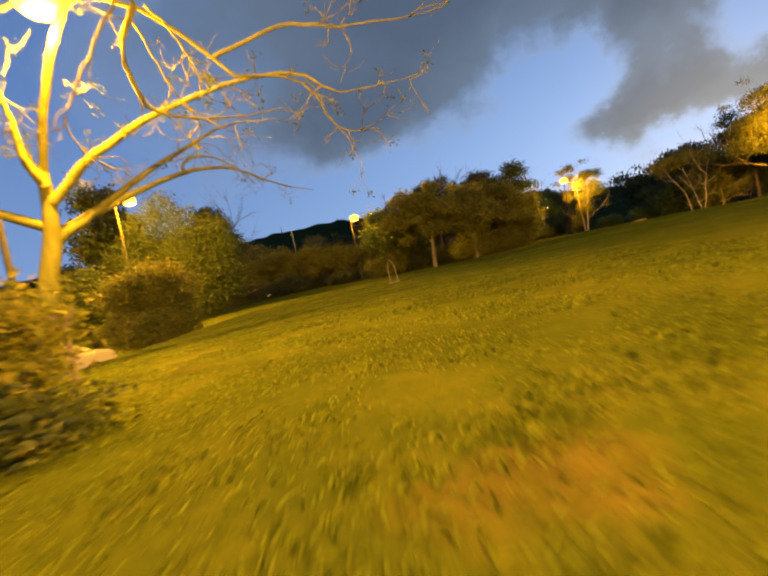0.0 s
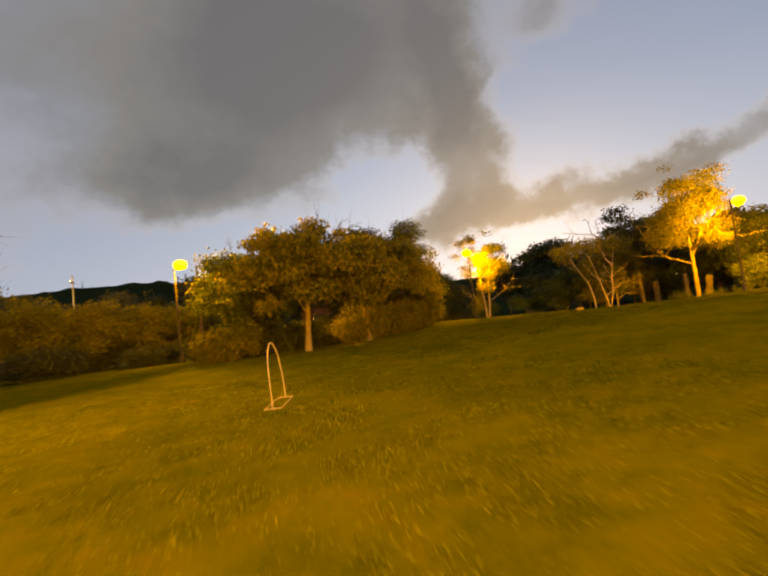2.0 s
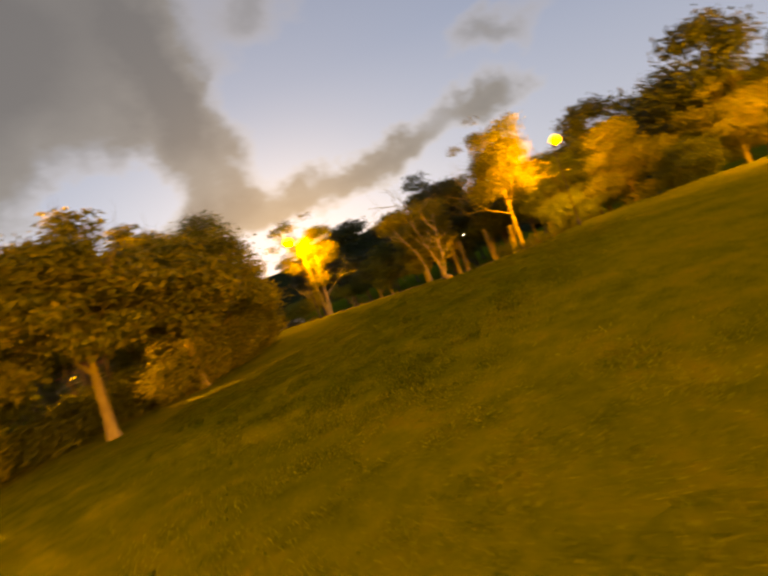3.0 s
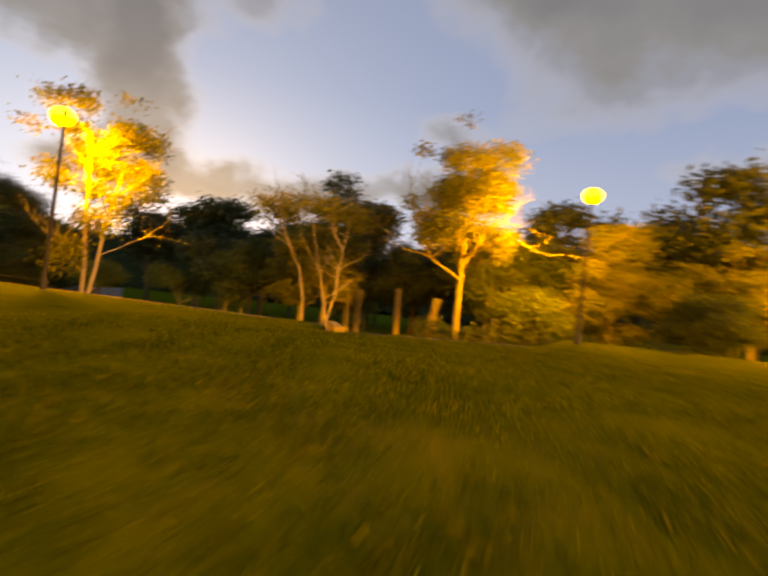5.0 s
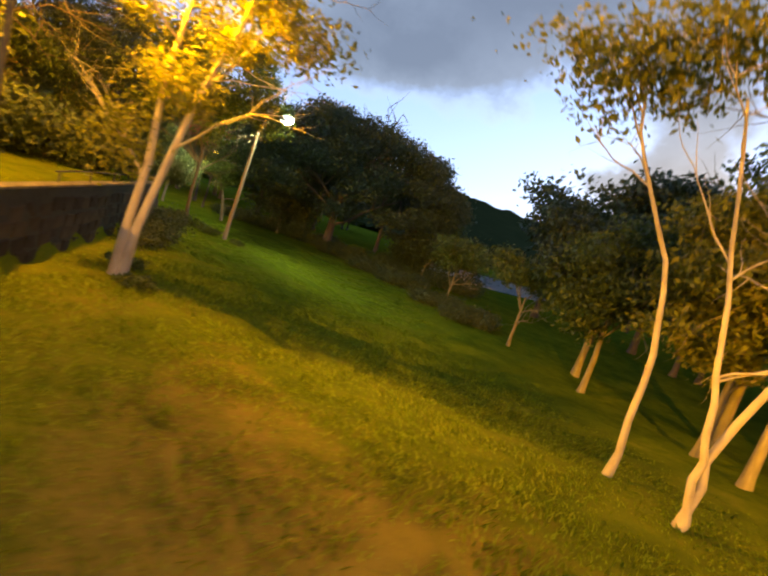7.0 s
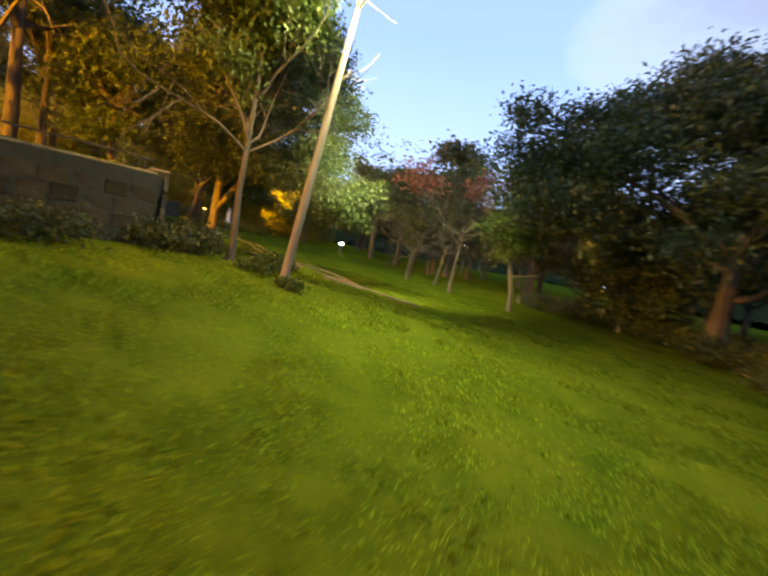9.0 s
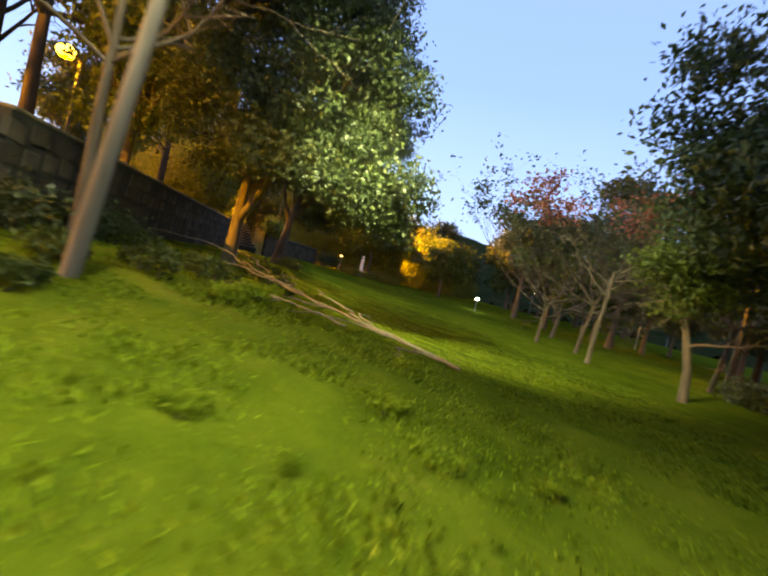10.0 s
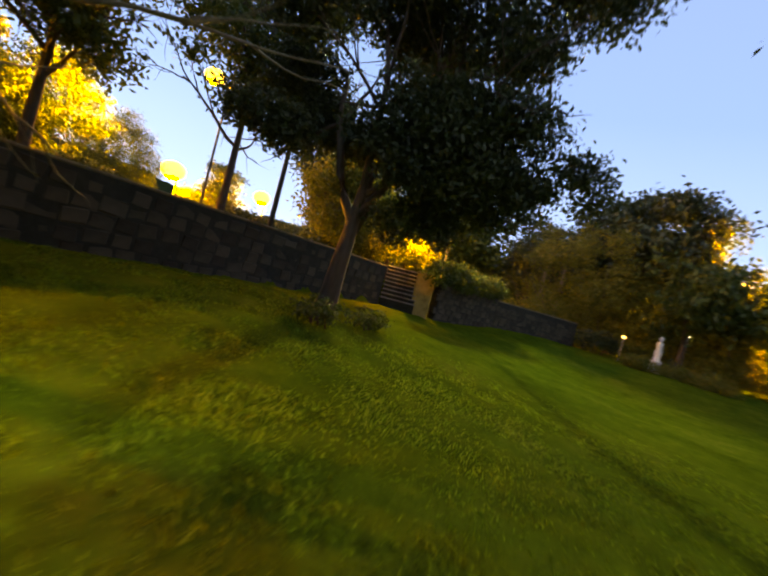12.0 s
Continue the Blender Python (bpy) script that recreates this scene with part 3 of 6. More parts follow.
def street_lamp(x, y, top, label, white=False, energy=LAMP_W, lean=(0, 0), arm=(0.9, 0.0), base=None, radius=0.09, wood=False, lit=True, size=0.4, aim=None, spill=0.0, second=None):
    z = ground_at(x, y) if base is None else base
    ob = thing("street_lamp", label, "street lamp", (x, y, z), "lamps round the field")
    h = top - z
    n = 9
    t = np.linspace(0, 1, n)
    line = np.stack([lean[0] * t, lean[1] * t, t * (h - 0.05)], -1)
    v, f = tubes([(line, np.linspace(radius * 1.35, radius * 0.8, n))], 12)
    put("pole", mesh_from("pole", v, f, M_WOOD if wood else M_STEEL_DARK), ob)
    if not wood:
        v, f = tubes([(np.array([[0, 0, -0.1], [0, 0, 0.35], [0, 0, 0.42]]), [radius * 2.0, radius * 2.0, radius * 1.4])], 12)
        put("base_sleeve", mesh_from("base_sleeve", v, f, M_STEEL_DARK), ob)
    top_p = line[-1]
    a = np.array([arm[0], arm[1], 0.0])
    s = np.linspace(0, 1, 6)
    curve = top_p - (0, 0, 0.25) + s[:, None] * a + np.stack([0 * s, 0 * s, 0.3 * np.sin(s * 1.6)], -1)
    v, f = tubes([(curve, np.full(6, 0.035))], 8)
    put("arm", mesh_from("arm", v, f, M_STEEL_DARK), ob)
    hd = curve[-1]
    bm = bmesh.new()
    bmesh.ops.create_uvsphere(bm, u_segments=14, v_segments=8, radius=0.3, matrix=Matrix.Translation(hd + np.array((0, 0, 0.04))) @ Matrix.Diagonal((1.1, 0.75, 0.42, 1)))
    for vert in bm.verts:
        if vert.co.z < hd[2]:
            vert.co.z = hd[2]
    part("lamp_head", bm, M_STEEL, ob)
    # default bulb size is enlarged so that the glass holds the glare
    bm = bmesh.new()
    bmesh.ops.create_uvsphere(bm, u_segments=14, v_segments=8, radius=size, matrix=Matrix.Translation(hd + np.array((0, 0, -0.06))) @ Matrix.Diagonal((1.1, 1.0, 0.8, 1)))
    part("bulb", bm, M_WHITEGLOW if white else M_SODIUM, ob, "glowing white lamp glass" if white else "glowing amber lamp glass, enlarged for glare")
    for power, aim in (((energy, aim), (spill, None), second or (0, None)) if lit else ()):
        if not power:
            continue
        li = bpy.data.lights.new("lamp_light", "SPOT" if aim else "POINT")
        li.color = WHITE if white else SODIUM
        li.energy = power
        li.shadow_soft_size = 0.12
        lo = new("lamp_light", li)
        lo.parent = ob
        lo.location = tuple(hd + np.array((0, 0, -0.28 - size)))
        if aim:
            li.spot_size, li.spot_blend = radians(aim[3]), 1.0
            way = Vector(aim[:3]) - Vector((x, y, z)) - lo.location
            lo.rotation_euler = way.to_track_quat("-Z", "Y").to_euler()
    return ob


AMBER = "amber street lamp, grey steel pole"
# ---------------------------------------------------------------- hills and distance


def ridge():
    """Wooded hills all round, far behind everything else."""
    rng = np.random.default_rng(77)
    n = 720
    az = np.linspace(0, 2 * np.pi, n, endpoint=False)
    el = 6.3 + 1.2 * np.sin(az * 2 + 0.3) + 0.8 * np.sin(az * 5 + 1) + 0.35 * np.sin(az * 13)
    bumps = np.convolve(np.tile(rng.normal(0, 0.30, n), 3), np.ones(3) / 3, "same")[n:2 * n]
    rows, far = [], ((118, 0.035), (170, 0.12), (300, 0.3), (350, 0.48), (420, 0.8), (470, 1.0), (640, 0.9))
    for r, k in far:
        h = np.tan(np.radians(el)) * 470 * k + (bumps * 5 if k == 1.0 else rng.normal(0, 0.6, n))
        rows.append(np.stack([10 - np.sin(az) * r, 40 + np.cos(az) * r, h - 3.5], -1))
    v = np.concatenate(rows)
    i = np.arange(n)
    f = np.concatenate([np.stack([k * n + i, k * n + (i + 1) % n, (k + 1) * n + (i + 1) % n, (k + 1) * n + i], -1) for k in range(len(far) - 1)])
    return tagged(new("backdrop", mesh_from("backdrop", v, f, M_HILL)), "dark wooded hills on the skyline at dusk", "hill", kind="structure")


ridge()


def lattice_tower(x, y, z, h):
    ob = thing("radio_tower", "small dark radio tower on the hill ridge", "tower", (x, y, z))
    for sxx, syy in ((-1, -1), (1, -1), (1, 1), (-1, 1)):
        v, f = tubes([(np.array([[sxx * 1.2, syy * 1.2, 0], [sxx * 0.5, syy * 0.5, h]]), [0.25, 0.2])], 5)
        put("leg", mesh_from("leg", v, f, M_BARK_DARK), ob)
    for k in range(4):
        w = 1.2 - 0.7 * k / 4
        ring = np.array([[-w, -w, 0], [w, -w, 0], [w, w, 0], [-w, w, 0], [-w, -w, 0]]) + (0, 0, h * (k + 1) / 5)
        v, f = tubes([(ring, np.full(5, 0.15))], 4)
        put("brace", mesh_from("brace", v, f, M_BARK_DARK), ob)
    v, f = tubes([(np.array([[0, 0, h - 0.5], [0, 0, h + 5]]), [0.22, 0.12])], 5)
    put("mast", mesh_from("mast", v, f, M_BARK_DARK), ob)


lattice_tower(10 - math.sin(radians(13.5)) * 468, 40 + math.cos(radians(13.5)) * 468, 53, 9)

# ---------------------------------------------------------------- lamps of the place
street_lamp(-6.35, 7.95, 6.5, AMBER + ", beside the bare tree", energy=LAMP_W * 0.13, arm=(1.65, -0.15), radius=0.05)
street_lamp(-2.75, 56.3, 7.7, AMBER + ", at the field edge", radius=0.06, arm=(0.5, -0.6), energy=LAMP_W * 1.3, aim=(18, 22, 6.5, 96), spill=LAMP_W * 0.032, size=0.5)
# added out of view to fill light on the field and tree fronts
street_lamp(14.0, -12.0, 9.0, AMBER + ", unseen fill lamp added at the near field side", radius=0.07, arm=(-0.3, 0.9), energy=LAMP_W * 1.6)
street_lamp(-1.15, 62.0, 8.5, AMBER + ", behind another lamp", lit=False, size=0.2)
street_lamp(22.1, 52.6, 6.8, AMBER + ", on the terrace above the wall", arm=(0.4, 0.9), radius=0.05, energy=LAMP_W * 0.18, aim=(36, 54, 2.0, 108), spill=LAMP_W * 0.04, second=(LAMP_W * 0.14, (15.5, 60.5, 4.5, 95)))
street_lamp(32.5, 36.2, 6.66, AMBER + ", behind a low hedge", radius=0.06, aim=(44, 43, 6, 120), energy=LAMP_W * 0.5, spill=LAMP_W * 0.012)
street_lamp(42.3, 23.0, 7.2, AMBER + ", beyond the far hedge", energy=LAMP_W * 0.16)
street_lamp(63.7, 23.1, 7.2, AMBER + ", far beyond the field", lit=False)
street_lamp(-14.9, 27.4, 7.9, AMBER + ", before the tall shrubs", energy=LAMP_W * 0.22, radius=0.06, size=0.36)
# these two bulbs are oversized; lamp glare is built into the glass
street_lamp(-30.0, 23.5, 7.1, AMBER + ", glaring under dark branches", energy=LAMP_W * 0.4, size=1.5)
street_lamp(-37.0, 32.7, 6.9, AMBER + ", low behind the garden wall", energy=LAMP_W * 0.4, size=1.1)
street_lamp(-29.0, 86.0, 6.6, AMBER + ", wrapped in small leafy branches", energy=LAMP_W * 0.7)
street_lamp(-9.3, 67.2, 3.6, AMBER + ", above the garden steps", energy=LAMP_W * 0.07, radius=0.03, size=0.3, arm=(1.2, -0.3), aim=(-6.6, 65.0, 1.6, 125), spill=LAMP_W * 0.024)
street_lamp(14.4, 89.4, 2.9, "pale yellow lamp on a short steel post", energy=250, size=0.16)
street_lamp(23.65, 65.1, 4.8, "white floodlight on a pale wooden pole", white=True, wood=True, radius=0.075, energy=1050, spill=260, lean=(0.2, 0.6), arm=(1.05, -0.15), size=0.3, aim=(32, 67.5, -2.0, 122), second=(8500, (13, 78, -1.5, 62)))
street_lamp(-21.6, 62.5, 11.4, "white floodlight on a tall pole behind trees", white=True, energy=15000, size=0.13, aim=(8, 76, -1.0, 60))


def small_light(x, y, z, label, mat, r=0.16, post=True):
    g, r = ground_at(x, y), r * 0.65
    ob = thing("garden_light", label, "garden light", (x, y, g), "small distant lights")
    if post:
        v, f = tubes([(np.array([[0, 0, -0.1], [0, 0, z - g]]), [0.05, 0.04])], 8)
        put("post", mesh_from("post", v, f, M_STEEL), ob)
    bm = bmesh.new()
    bmesh.ops.create_uvsphere(bm, u_segments=10, v_segments=7, radius=r, matrix=Matrix.Translation((0, 0, z - g)) @ Matrix.Diagonal((1, 1, 0.7, 1)))
    part("bulb", bm, mat, ob)
    return ob


small_light(58.3, 59.3, 2.7, "white light on a thin post among trees", M_WHITEGLOW, 0.2)
small_light(64.0, 33.0, 1.8, "white light glimpsed through dark trees", M_WHITEGLOW, 0.18)
small_light(-8.8, 89.1, -0.7, "bright white bollard light beside the lawn", M_WHITEGLOW, 0.24)
small_light(-6.5, 107.0, 1.8, "small white light on a far post", M_WHITEGLOW, 0.24)
small_light(-33.0, 41.5, 5.1, "amber light through a far hedge", M_SODIUM, 0.25)
small_light(-30.0, 99.0, -0.2, "small white ground light far off", M_WHITEGLOW, 0.16)
small_light(-22.0, 82.0, 1.6, "warm light low among far shrubs", M_DIMGLOW, 0.2)
small_light(-20.0, 78.0, 0.4, "warm lamp lighting a stone border", M_WARMGLOW, 0.2)
small_light(-26.0, 76.5, 0.6, "warm lamp beside a stone border", M_WARMGLOW, 0.22)
small_light(-42.0, 120.0, 2.5, "white light in the far dark wood", M_WHITEGLOW, 0.22)
small_light(-20.0, 128.0, 2.0, "white light low in the far wood", M_WHITEGLOW, 0.2)

# ---------------------------------------------------------------- walls and steps


def stone_wall(name, a, b, z_base, z_top, thick, label, seed, step=0.42, course=0.24, coping=True, side=1, cap=None, stone=None):
    """A wall of rough stones set in dark mortar, each stone proud of it, with a coping."""
    rng = np.random.default_rng(seed)
    a, b = np.array(a, float), np.array(b, float)
    length = float(np.hypot(*(b - a)))
    ang = math.atan2(b[1] - a[1], b[0] - a[0])
    ob = new(name, None)
    bm = bmesh.new()
    box(bm, 0, length, -thick / 2, thick / 2, z_base[0] - 0.5, min(z_top) - 0.02)
    me = bpy.data.meshes.new(name)
    bm.to_mesh(me)
    bm.free()
    me.materials.append(M_MORTAR)
    bpy.data.objects.remove(ob)
    ob = new(name, me)
    ob.matrix_world = pose(a[0], a[1], 0, 0, 0, math.degrees(ang))
    tagged(ob, label, "wall", kind="structure")
    # a few shapes of stone, shared
    shapes = []
    for k in range(9):
        bm = bmesh.new()
        w, h = step * rng.uniform(0.75, 1.15), course * rng.uniform(0.82, 1.05)
        box(bm, -w / 2, w / 2, -0.06, 0.06, -h / 2, h / 2, 0.022)
        for vert in bm.verts:
            vert.co += Vector(rng.normal(0, 0.011, 3))
        m2 = bpy.data.meshes.new("stone")
        bm.to_mesh(m2)
        bm.free()
        m2.materials.append(stone or M_STONE)
        shapes.append(m2)
    made = 0
    rows = int((min(z_top) - z_base[0] + 0.1) / course)
    for r in range(rows):
        s = rng.uniform(0, step)
        while s < length - step * 0.3 and made < 300:
            z = z_base[0] - 0.1 + course * (r + 0.5)
            st = new("stone", shapes[rng.integers(9)])
            st.parent = ob
            st.location = (s, side * (thick / 2 + rng.uniform(-0.06, -0.03)), z + rng.normal(0, 0.025))
            st.rotation_euler = (0, rng.normal(0, 0.06), 0)
            s += step * rng.uniform(0.92, 1.08) + 0.015
            made += 1
    if coping:
        n = max(2, int(length / 1.1))
        shape = bmesh.new()
        box(shape, -length / n / 2 + 0.008, length / n / 2 - 0.008, -thick / 2 - 0.02, thick / 2 + 0.03, 0, 0.07, 0.018)
        m3 = bpy.data.meshes.new("coping_stone")
        shape.to_mesh(m3)
        shape.free()
        m3.materials.append(cap or M_COPING)
        for k in range(n):
            c = new("coping_stone", m3)
            c.parent = ob
            c.location = (length * (k + 0.5) / n, 0, min(z_top) - 0.02 + rng.normal(0, 0.004))
    return ob


stone_wall("wall_1", (24.6, 42.75), (21.12, 63.0), (-1.75, -1.3), (0.45, 0.45), 0.18, "dark stone retaining wall of the upper field, shade in colour", 31, step=0.52, course=0.34, side=-1, stone=M_STONE_SHADED)
stone_wall("wall_2", (21.0, 63.1), (-3.2, 66.7), (-1.5, -1.0), (0.55, 0.55), 0.36, "long dark garden wall above the lawn", 32, step=0.52, course=0.34, side=-1)
stone_wall("wall_3", (-5.2, 68.7), (-10.8, 70.5), (-1.6, -0.9), (0.66, 0.66), 0.4, "grey stone garden wall beside the steps", 33, step=0.5, course=0.27, side=-1)
stone_wall("wall_4", (-10.8, 70.5), (-18.5, 74.8), (-1.6, -0.9), (0.45, 0.45), 0.4, "grey stone garden wall, lower stretch", 34, step=0.5, course=0.27, side=-1)
stone_wall("wall_5", (27.4, 37.3), (24.42, 40.16), (-1.75, -1.3), (0.44, 0.44), 0.34, "short stone retaining wall beside the steps", 35, step=0.55, course=0.3, side=-1, cap=M_COPING)


def stairway(at, turn, width, steps, rise, tread, label, cheek, cheek_ends=(0, 0), cheek_top=0, slabs=False):
    """Stone steps that climb along -x, between two plastered side walls."""
    ob = thing("steps", label, "steps")
    ob.matrix_world = pose(*at, 0, 0, turn)
    bm = bmesh.new()
    box(bm, -tread, tread, -width / 2, width / 2, -0.5 - rise * steps * 0.8, rise, 0.015)
    me = bpy.data.meshes.new("step")
    bm.to_mesh(me)
    bm.free()
    # darker M_STONE stands in for the shade on the unslabbed steps
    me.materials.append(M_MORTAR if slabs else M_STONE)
    for k in range(steps):
        put("step", me, ob, at=(-tread * k, 0, rise * k))
    # pale treads over dark bodies put light from above into the colours
    if slabs:
        bm = bmesh.new()
        box(bm, 0.02, tread + 0.05, -width / 2 - 0.02, width / 2 + 0.02, rise + 0.003, rise + 0.055, 0.012)
        slab = bpy.data.meshes.new("tread_slab")
        bm.to_mesh(slab)
        bm.free()
        slab.materials.append(M_CONCRETE)
        for k in range(steps):
            put("tread_slab", slab, ob, at=(-tread * k, 0, rise * k))
    if cheek:
        bm = bmesh.new()
        for k in range(5):
            x0 = cheek_ends[0] + (cheek_ends[1] - cheek_ends[0]) * k / 5
            box(bm, x0, x0 + (cheek_ends[1] - cheek_ends[0]) / 5, width / 2 + 0.01, width / 2 + 0.27, -0.6, cheek_top)
        bmesh.ops.remove_doubles(bm, verts=bm.verts, dist=0.001)
        for vert in bm.verts:
            vert.co += Vector((noise.noise(vert.co * 3) * 0.03, noise.noise(vert.co * 4) * 0.015, noise.noise(vert.co * 2) * 0.03))
        part("side_wall", bm, M_PLASTER_LIT, ob, "worn plastered side wall, amber light in its colour")
    return ob


stairway((26.78, 43.22, -1.62), 38, 1.3, 11, 0.19, 0.38, "worn concrete steps, shade in their colour, below the terrace edge", True, (-4.25, -2.1), 2.24)
stairway((-3.87, 67.45, -0.98), 21, 1.5, 9, 0.185, 0.30, "narrow stone steps up through the garden wall", False, slabs=True)


def plaster_pier(x, y, z, turn):
    """A low plastered pier with a slab on top."""
    ob = thing("pier", "low plastered pier beside the garden steps, amber light in colour", "pier")
    ob.matrix_world = pose(x, y, z, 0, 0, turn)
    bm = bmesh.new()
    box(bm, -0.3, 0.3, -0.4, 0.4, -0.6, 1.35, 0.03)
    part("shaft", bm, M_PLASTER_LIT, ob)
    bm = bmesh.new()
    box(bm, -0.35, 0.35, -0.45, 0.45, 1.352, 1.43, 0.02)
    part("cap", bm, M_COPING, ob)


plaster_pier(-4.75, 68.2, -0.7, 21)


def railing(a, b, z, label, posts=5, height=0.5):
    a, b = np.array(a, float), np.array(b, float)
    ob = thing("railing", label, "railing", (a[0], a[1], z))
    d = b - a
    n = 14
    t = np.linspace(0, 1, n)
    line = np.stack([d[0] * t, d[1] * t, height + 0.02 * np.sin(t * 9)], -1)
    v, f = tubes([(line, np.full(n, 0.018))], 8)
    put("rail", mesh_from("rail", v, f, M_STEEL_DARK), ob)
    for k in range(posts):
        p = d * (k + 0.1) / (posts - 0.8)
        v, f = tubes([(np.array([[p[0], p[1], -0.1], [p[0], p[1], height]]), [0.018, 0.018])], 8)
        put("post", mesh_from("post", v, f, M_STEEL_DARK), ob)
    return ob


railing((22.7, 53.7), (21.14, 62.9), 0.52, "low steel pipe rail on the retaining wall", 6, 0.22)

# ---------------------------------------------------------------- the gate on the field


def hoop_gate():
    ob = thing("hoop_gate", "narrow pale pipe arch standing on the grass", "gate", (0.5, 27.2, ground_at(0.5, 27.2)))
    a = np.array([-0.24, -0.69, 0.0])
    b = -a
    t = np.linspace(0, math.pi, 25)
    arch = np.stack([a[0] * np.cos(t), a[1] * np.cos(t), 0.0 * t], -1)
    z = 0.72 * (np.abs(np.sin(t)) ** 0.5) + 0.56 * np.sin(t)
    arch[:, 2] = z * 1.06
    arch[:, 0] -= 0.07 * np.sin(t)
    v, f = tubes([(arch, np.full(25, 0.013))], 8)
    put("arch", mesh_from("arch", v, f, M_HOOP), ob)
    side = np.array([0.165, -0.06, 0.0])
    for foot in (a, b):
        v, f = tubes([(np.stack([foot - side, foot + side]) + (0, 0, 0.02), [0.014, 0.014])], 7)
        put("foot", mesh_from("foot", v, f, M_HOOP), ob)
    for s in (-side, side):
        v, f = tubes([(np.stack([a + s, a * 0.25 + s, b * 0.25 + s, b + s]) + (0, 0, 0.02), np.full(4, 0.009))], 7)
        put("base_rod", mesh_from("base_rod", v, f, M_HOOP), ob)


hoop_gate()

# ---------------------------------------------------------------- trees


def rnd_tree(at, seed, h, r, spread, size, n, label, zc=None, **kw):
    b = ball_crown(seed, n, (0, 0, h if zc is None else zc), spread, size)
    return tree((at[0], at[1], ground_at(*at)), seed, (h if zc is None else zc) * 0.85, r, b, label, **kw)


# the rounded trees in the middle of the far field edge
# light on their near sides comes from the brighter leaf colour
rnd_tree((5.2, 46.2), 21, 5.4, 0.22, (4.4, 3.0, 2.3), 1.15, 34, "dense round broadleaf tree at the field edge", zc=5.2, count=38000, leaf=0.13, foliage=M_LEAF_LIT, lean=(0.4, 0.1), clump=0.24)
rnd_tree((9.9, 47.8), 41, 5.6, 0.22, (3.6, 3.0, 2.5), 1.15, 30, "dense leafy tree beside its round neighbour", zc=4.9, count=34000, leaf=0.13, foliage=M_LEAF_LIT, clump=0.24)
rnd_tree((13.2, 51.0), 42, 5.6, 0.20, (3.4, 3.0, 2.8), 1.5, 16, "broad leafy tree in shade behind the field", zc=4.3, count=24000, leaf=0.11, foliage=M_LEAF_LIT)
rnd_tree((1.6, 49.0), 45, 3.0, 0.14, (2.8, 2.2, 2.6), 1.1, 14, "low leafy tree near the lamp", zc=3.6, count=18000, leaf=0.10, foliage=M_LEAF)
rnd_tree((17.0, 53.5), 40, 4.6, 0.18, (3.0, 2.6, 2.6), 1.3, 14, "bushy tree between lamp and wood", zc=3.6, count=18000, leaf=0.11, foliage=M_LEAF_LIT)
rnd_tree((8.0, 57.0), 43, 8.6, 0.22, (2.6, 2.4, 1.8), 0.8, 12, "tall thin-crowned tree rising behind the others", count=9000, leaf=0.11, foliage=M_LEAF_DARK, bark=M_BARK_DARK)
rnd_tree((13.5, 60.5), 44, 8.8, 0.22, (2.6, 2.4, 1.8), 0.8, 11, "tall open tree rising over the wood", count=9000, leaf=0.11, foliage=M_LEAF_DARK, bark=M_BARK_DARK)

# the tree beside the wall, lit by the lamp above it


def lamp_tree():
    x, y = 24.16, 53.9
    ob = thing("tree", "forked tree with yellow lamplit leaves by the wall", "tree", (x, y, ground_at(x, y)))
    a = np.array([[0, 0, -0.2], [0.02, 0.05, 1.2], [0.1, 0.2, 2.6], [0.0, 0.35, 4.4], [0.1, 0.6, 6.2], [0.0, 0.7, 8.0]])
    b = np.array([[0.1, 0.02, -0.2], [0.22, 0.05, 1.1], [0.5, 0.1, 2.6], [0.8, 0.3, 4.4], [1.25, 0.5, 6.0], [1.7, 0.6, 7.8]])
    for line in (a, b):
        v, f = tubes([(line, np.linspace(0.115, 0.035, 6) + [0.05, 0, 0, 0, 0, 0])], 9)
        put("trunk", mesh_from("trunk", v, f, M_BARK_PALE), ob)
    for k, (line, fr, az, el, ln) in enumerate(((a, 0.35, 2.6, 0.8, 2.2), (a, 0.55, 0.6, 0.9, 2.6), (a, 0.7, 3.8, 0.8, 2.4), (a, 0.85, 1.8, 0.6, 2.2), (b, 0.45, -0.4, 0.5, 2.4), (b, 0.6, 1.2, 0.9, 2.6), (b, 0.75, -0.8, 0.6, 2.4), (b, 0.9, 0.4, 0.6, 2.0))):
        t, _ = grow(300 + k, line, 0.1, [(fr, az, el, ln, 0.035)], 2)
        v, f = tubes(t, 5)
        put("limb", mesh_from("limb", v, f, M_BARK_PALE), ob)
    blobs = ball_crown(310, 18, (0.35, 0.5, 7.3), (2.3, 2.3, 2.1), 0.6) + [(-0.6, 0.3, 2.9, 0.7, 0.7, 0.8), (2.6, 0.6, 6.2, 1.0, 0.9, 0.6), (0.4, 0.3, 4.4, 0.9, 0.9, 0.7)]
    put("crown", crown_mesh("crown", 311, blobs, 14500, 0.075, M_LEAF_LIT, 0.24, 0.3, clear_of=(-1.6, -0.4, 7.6, 1.7)), ob)


lamp_tree()


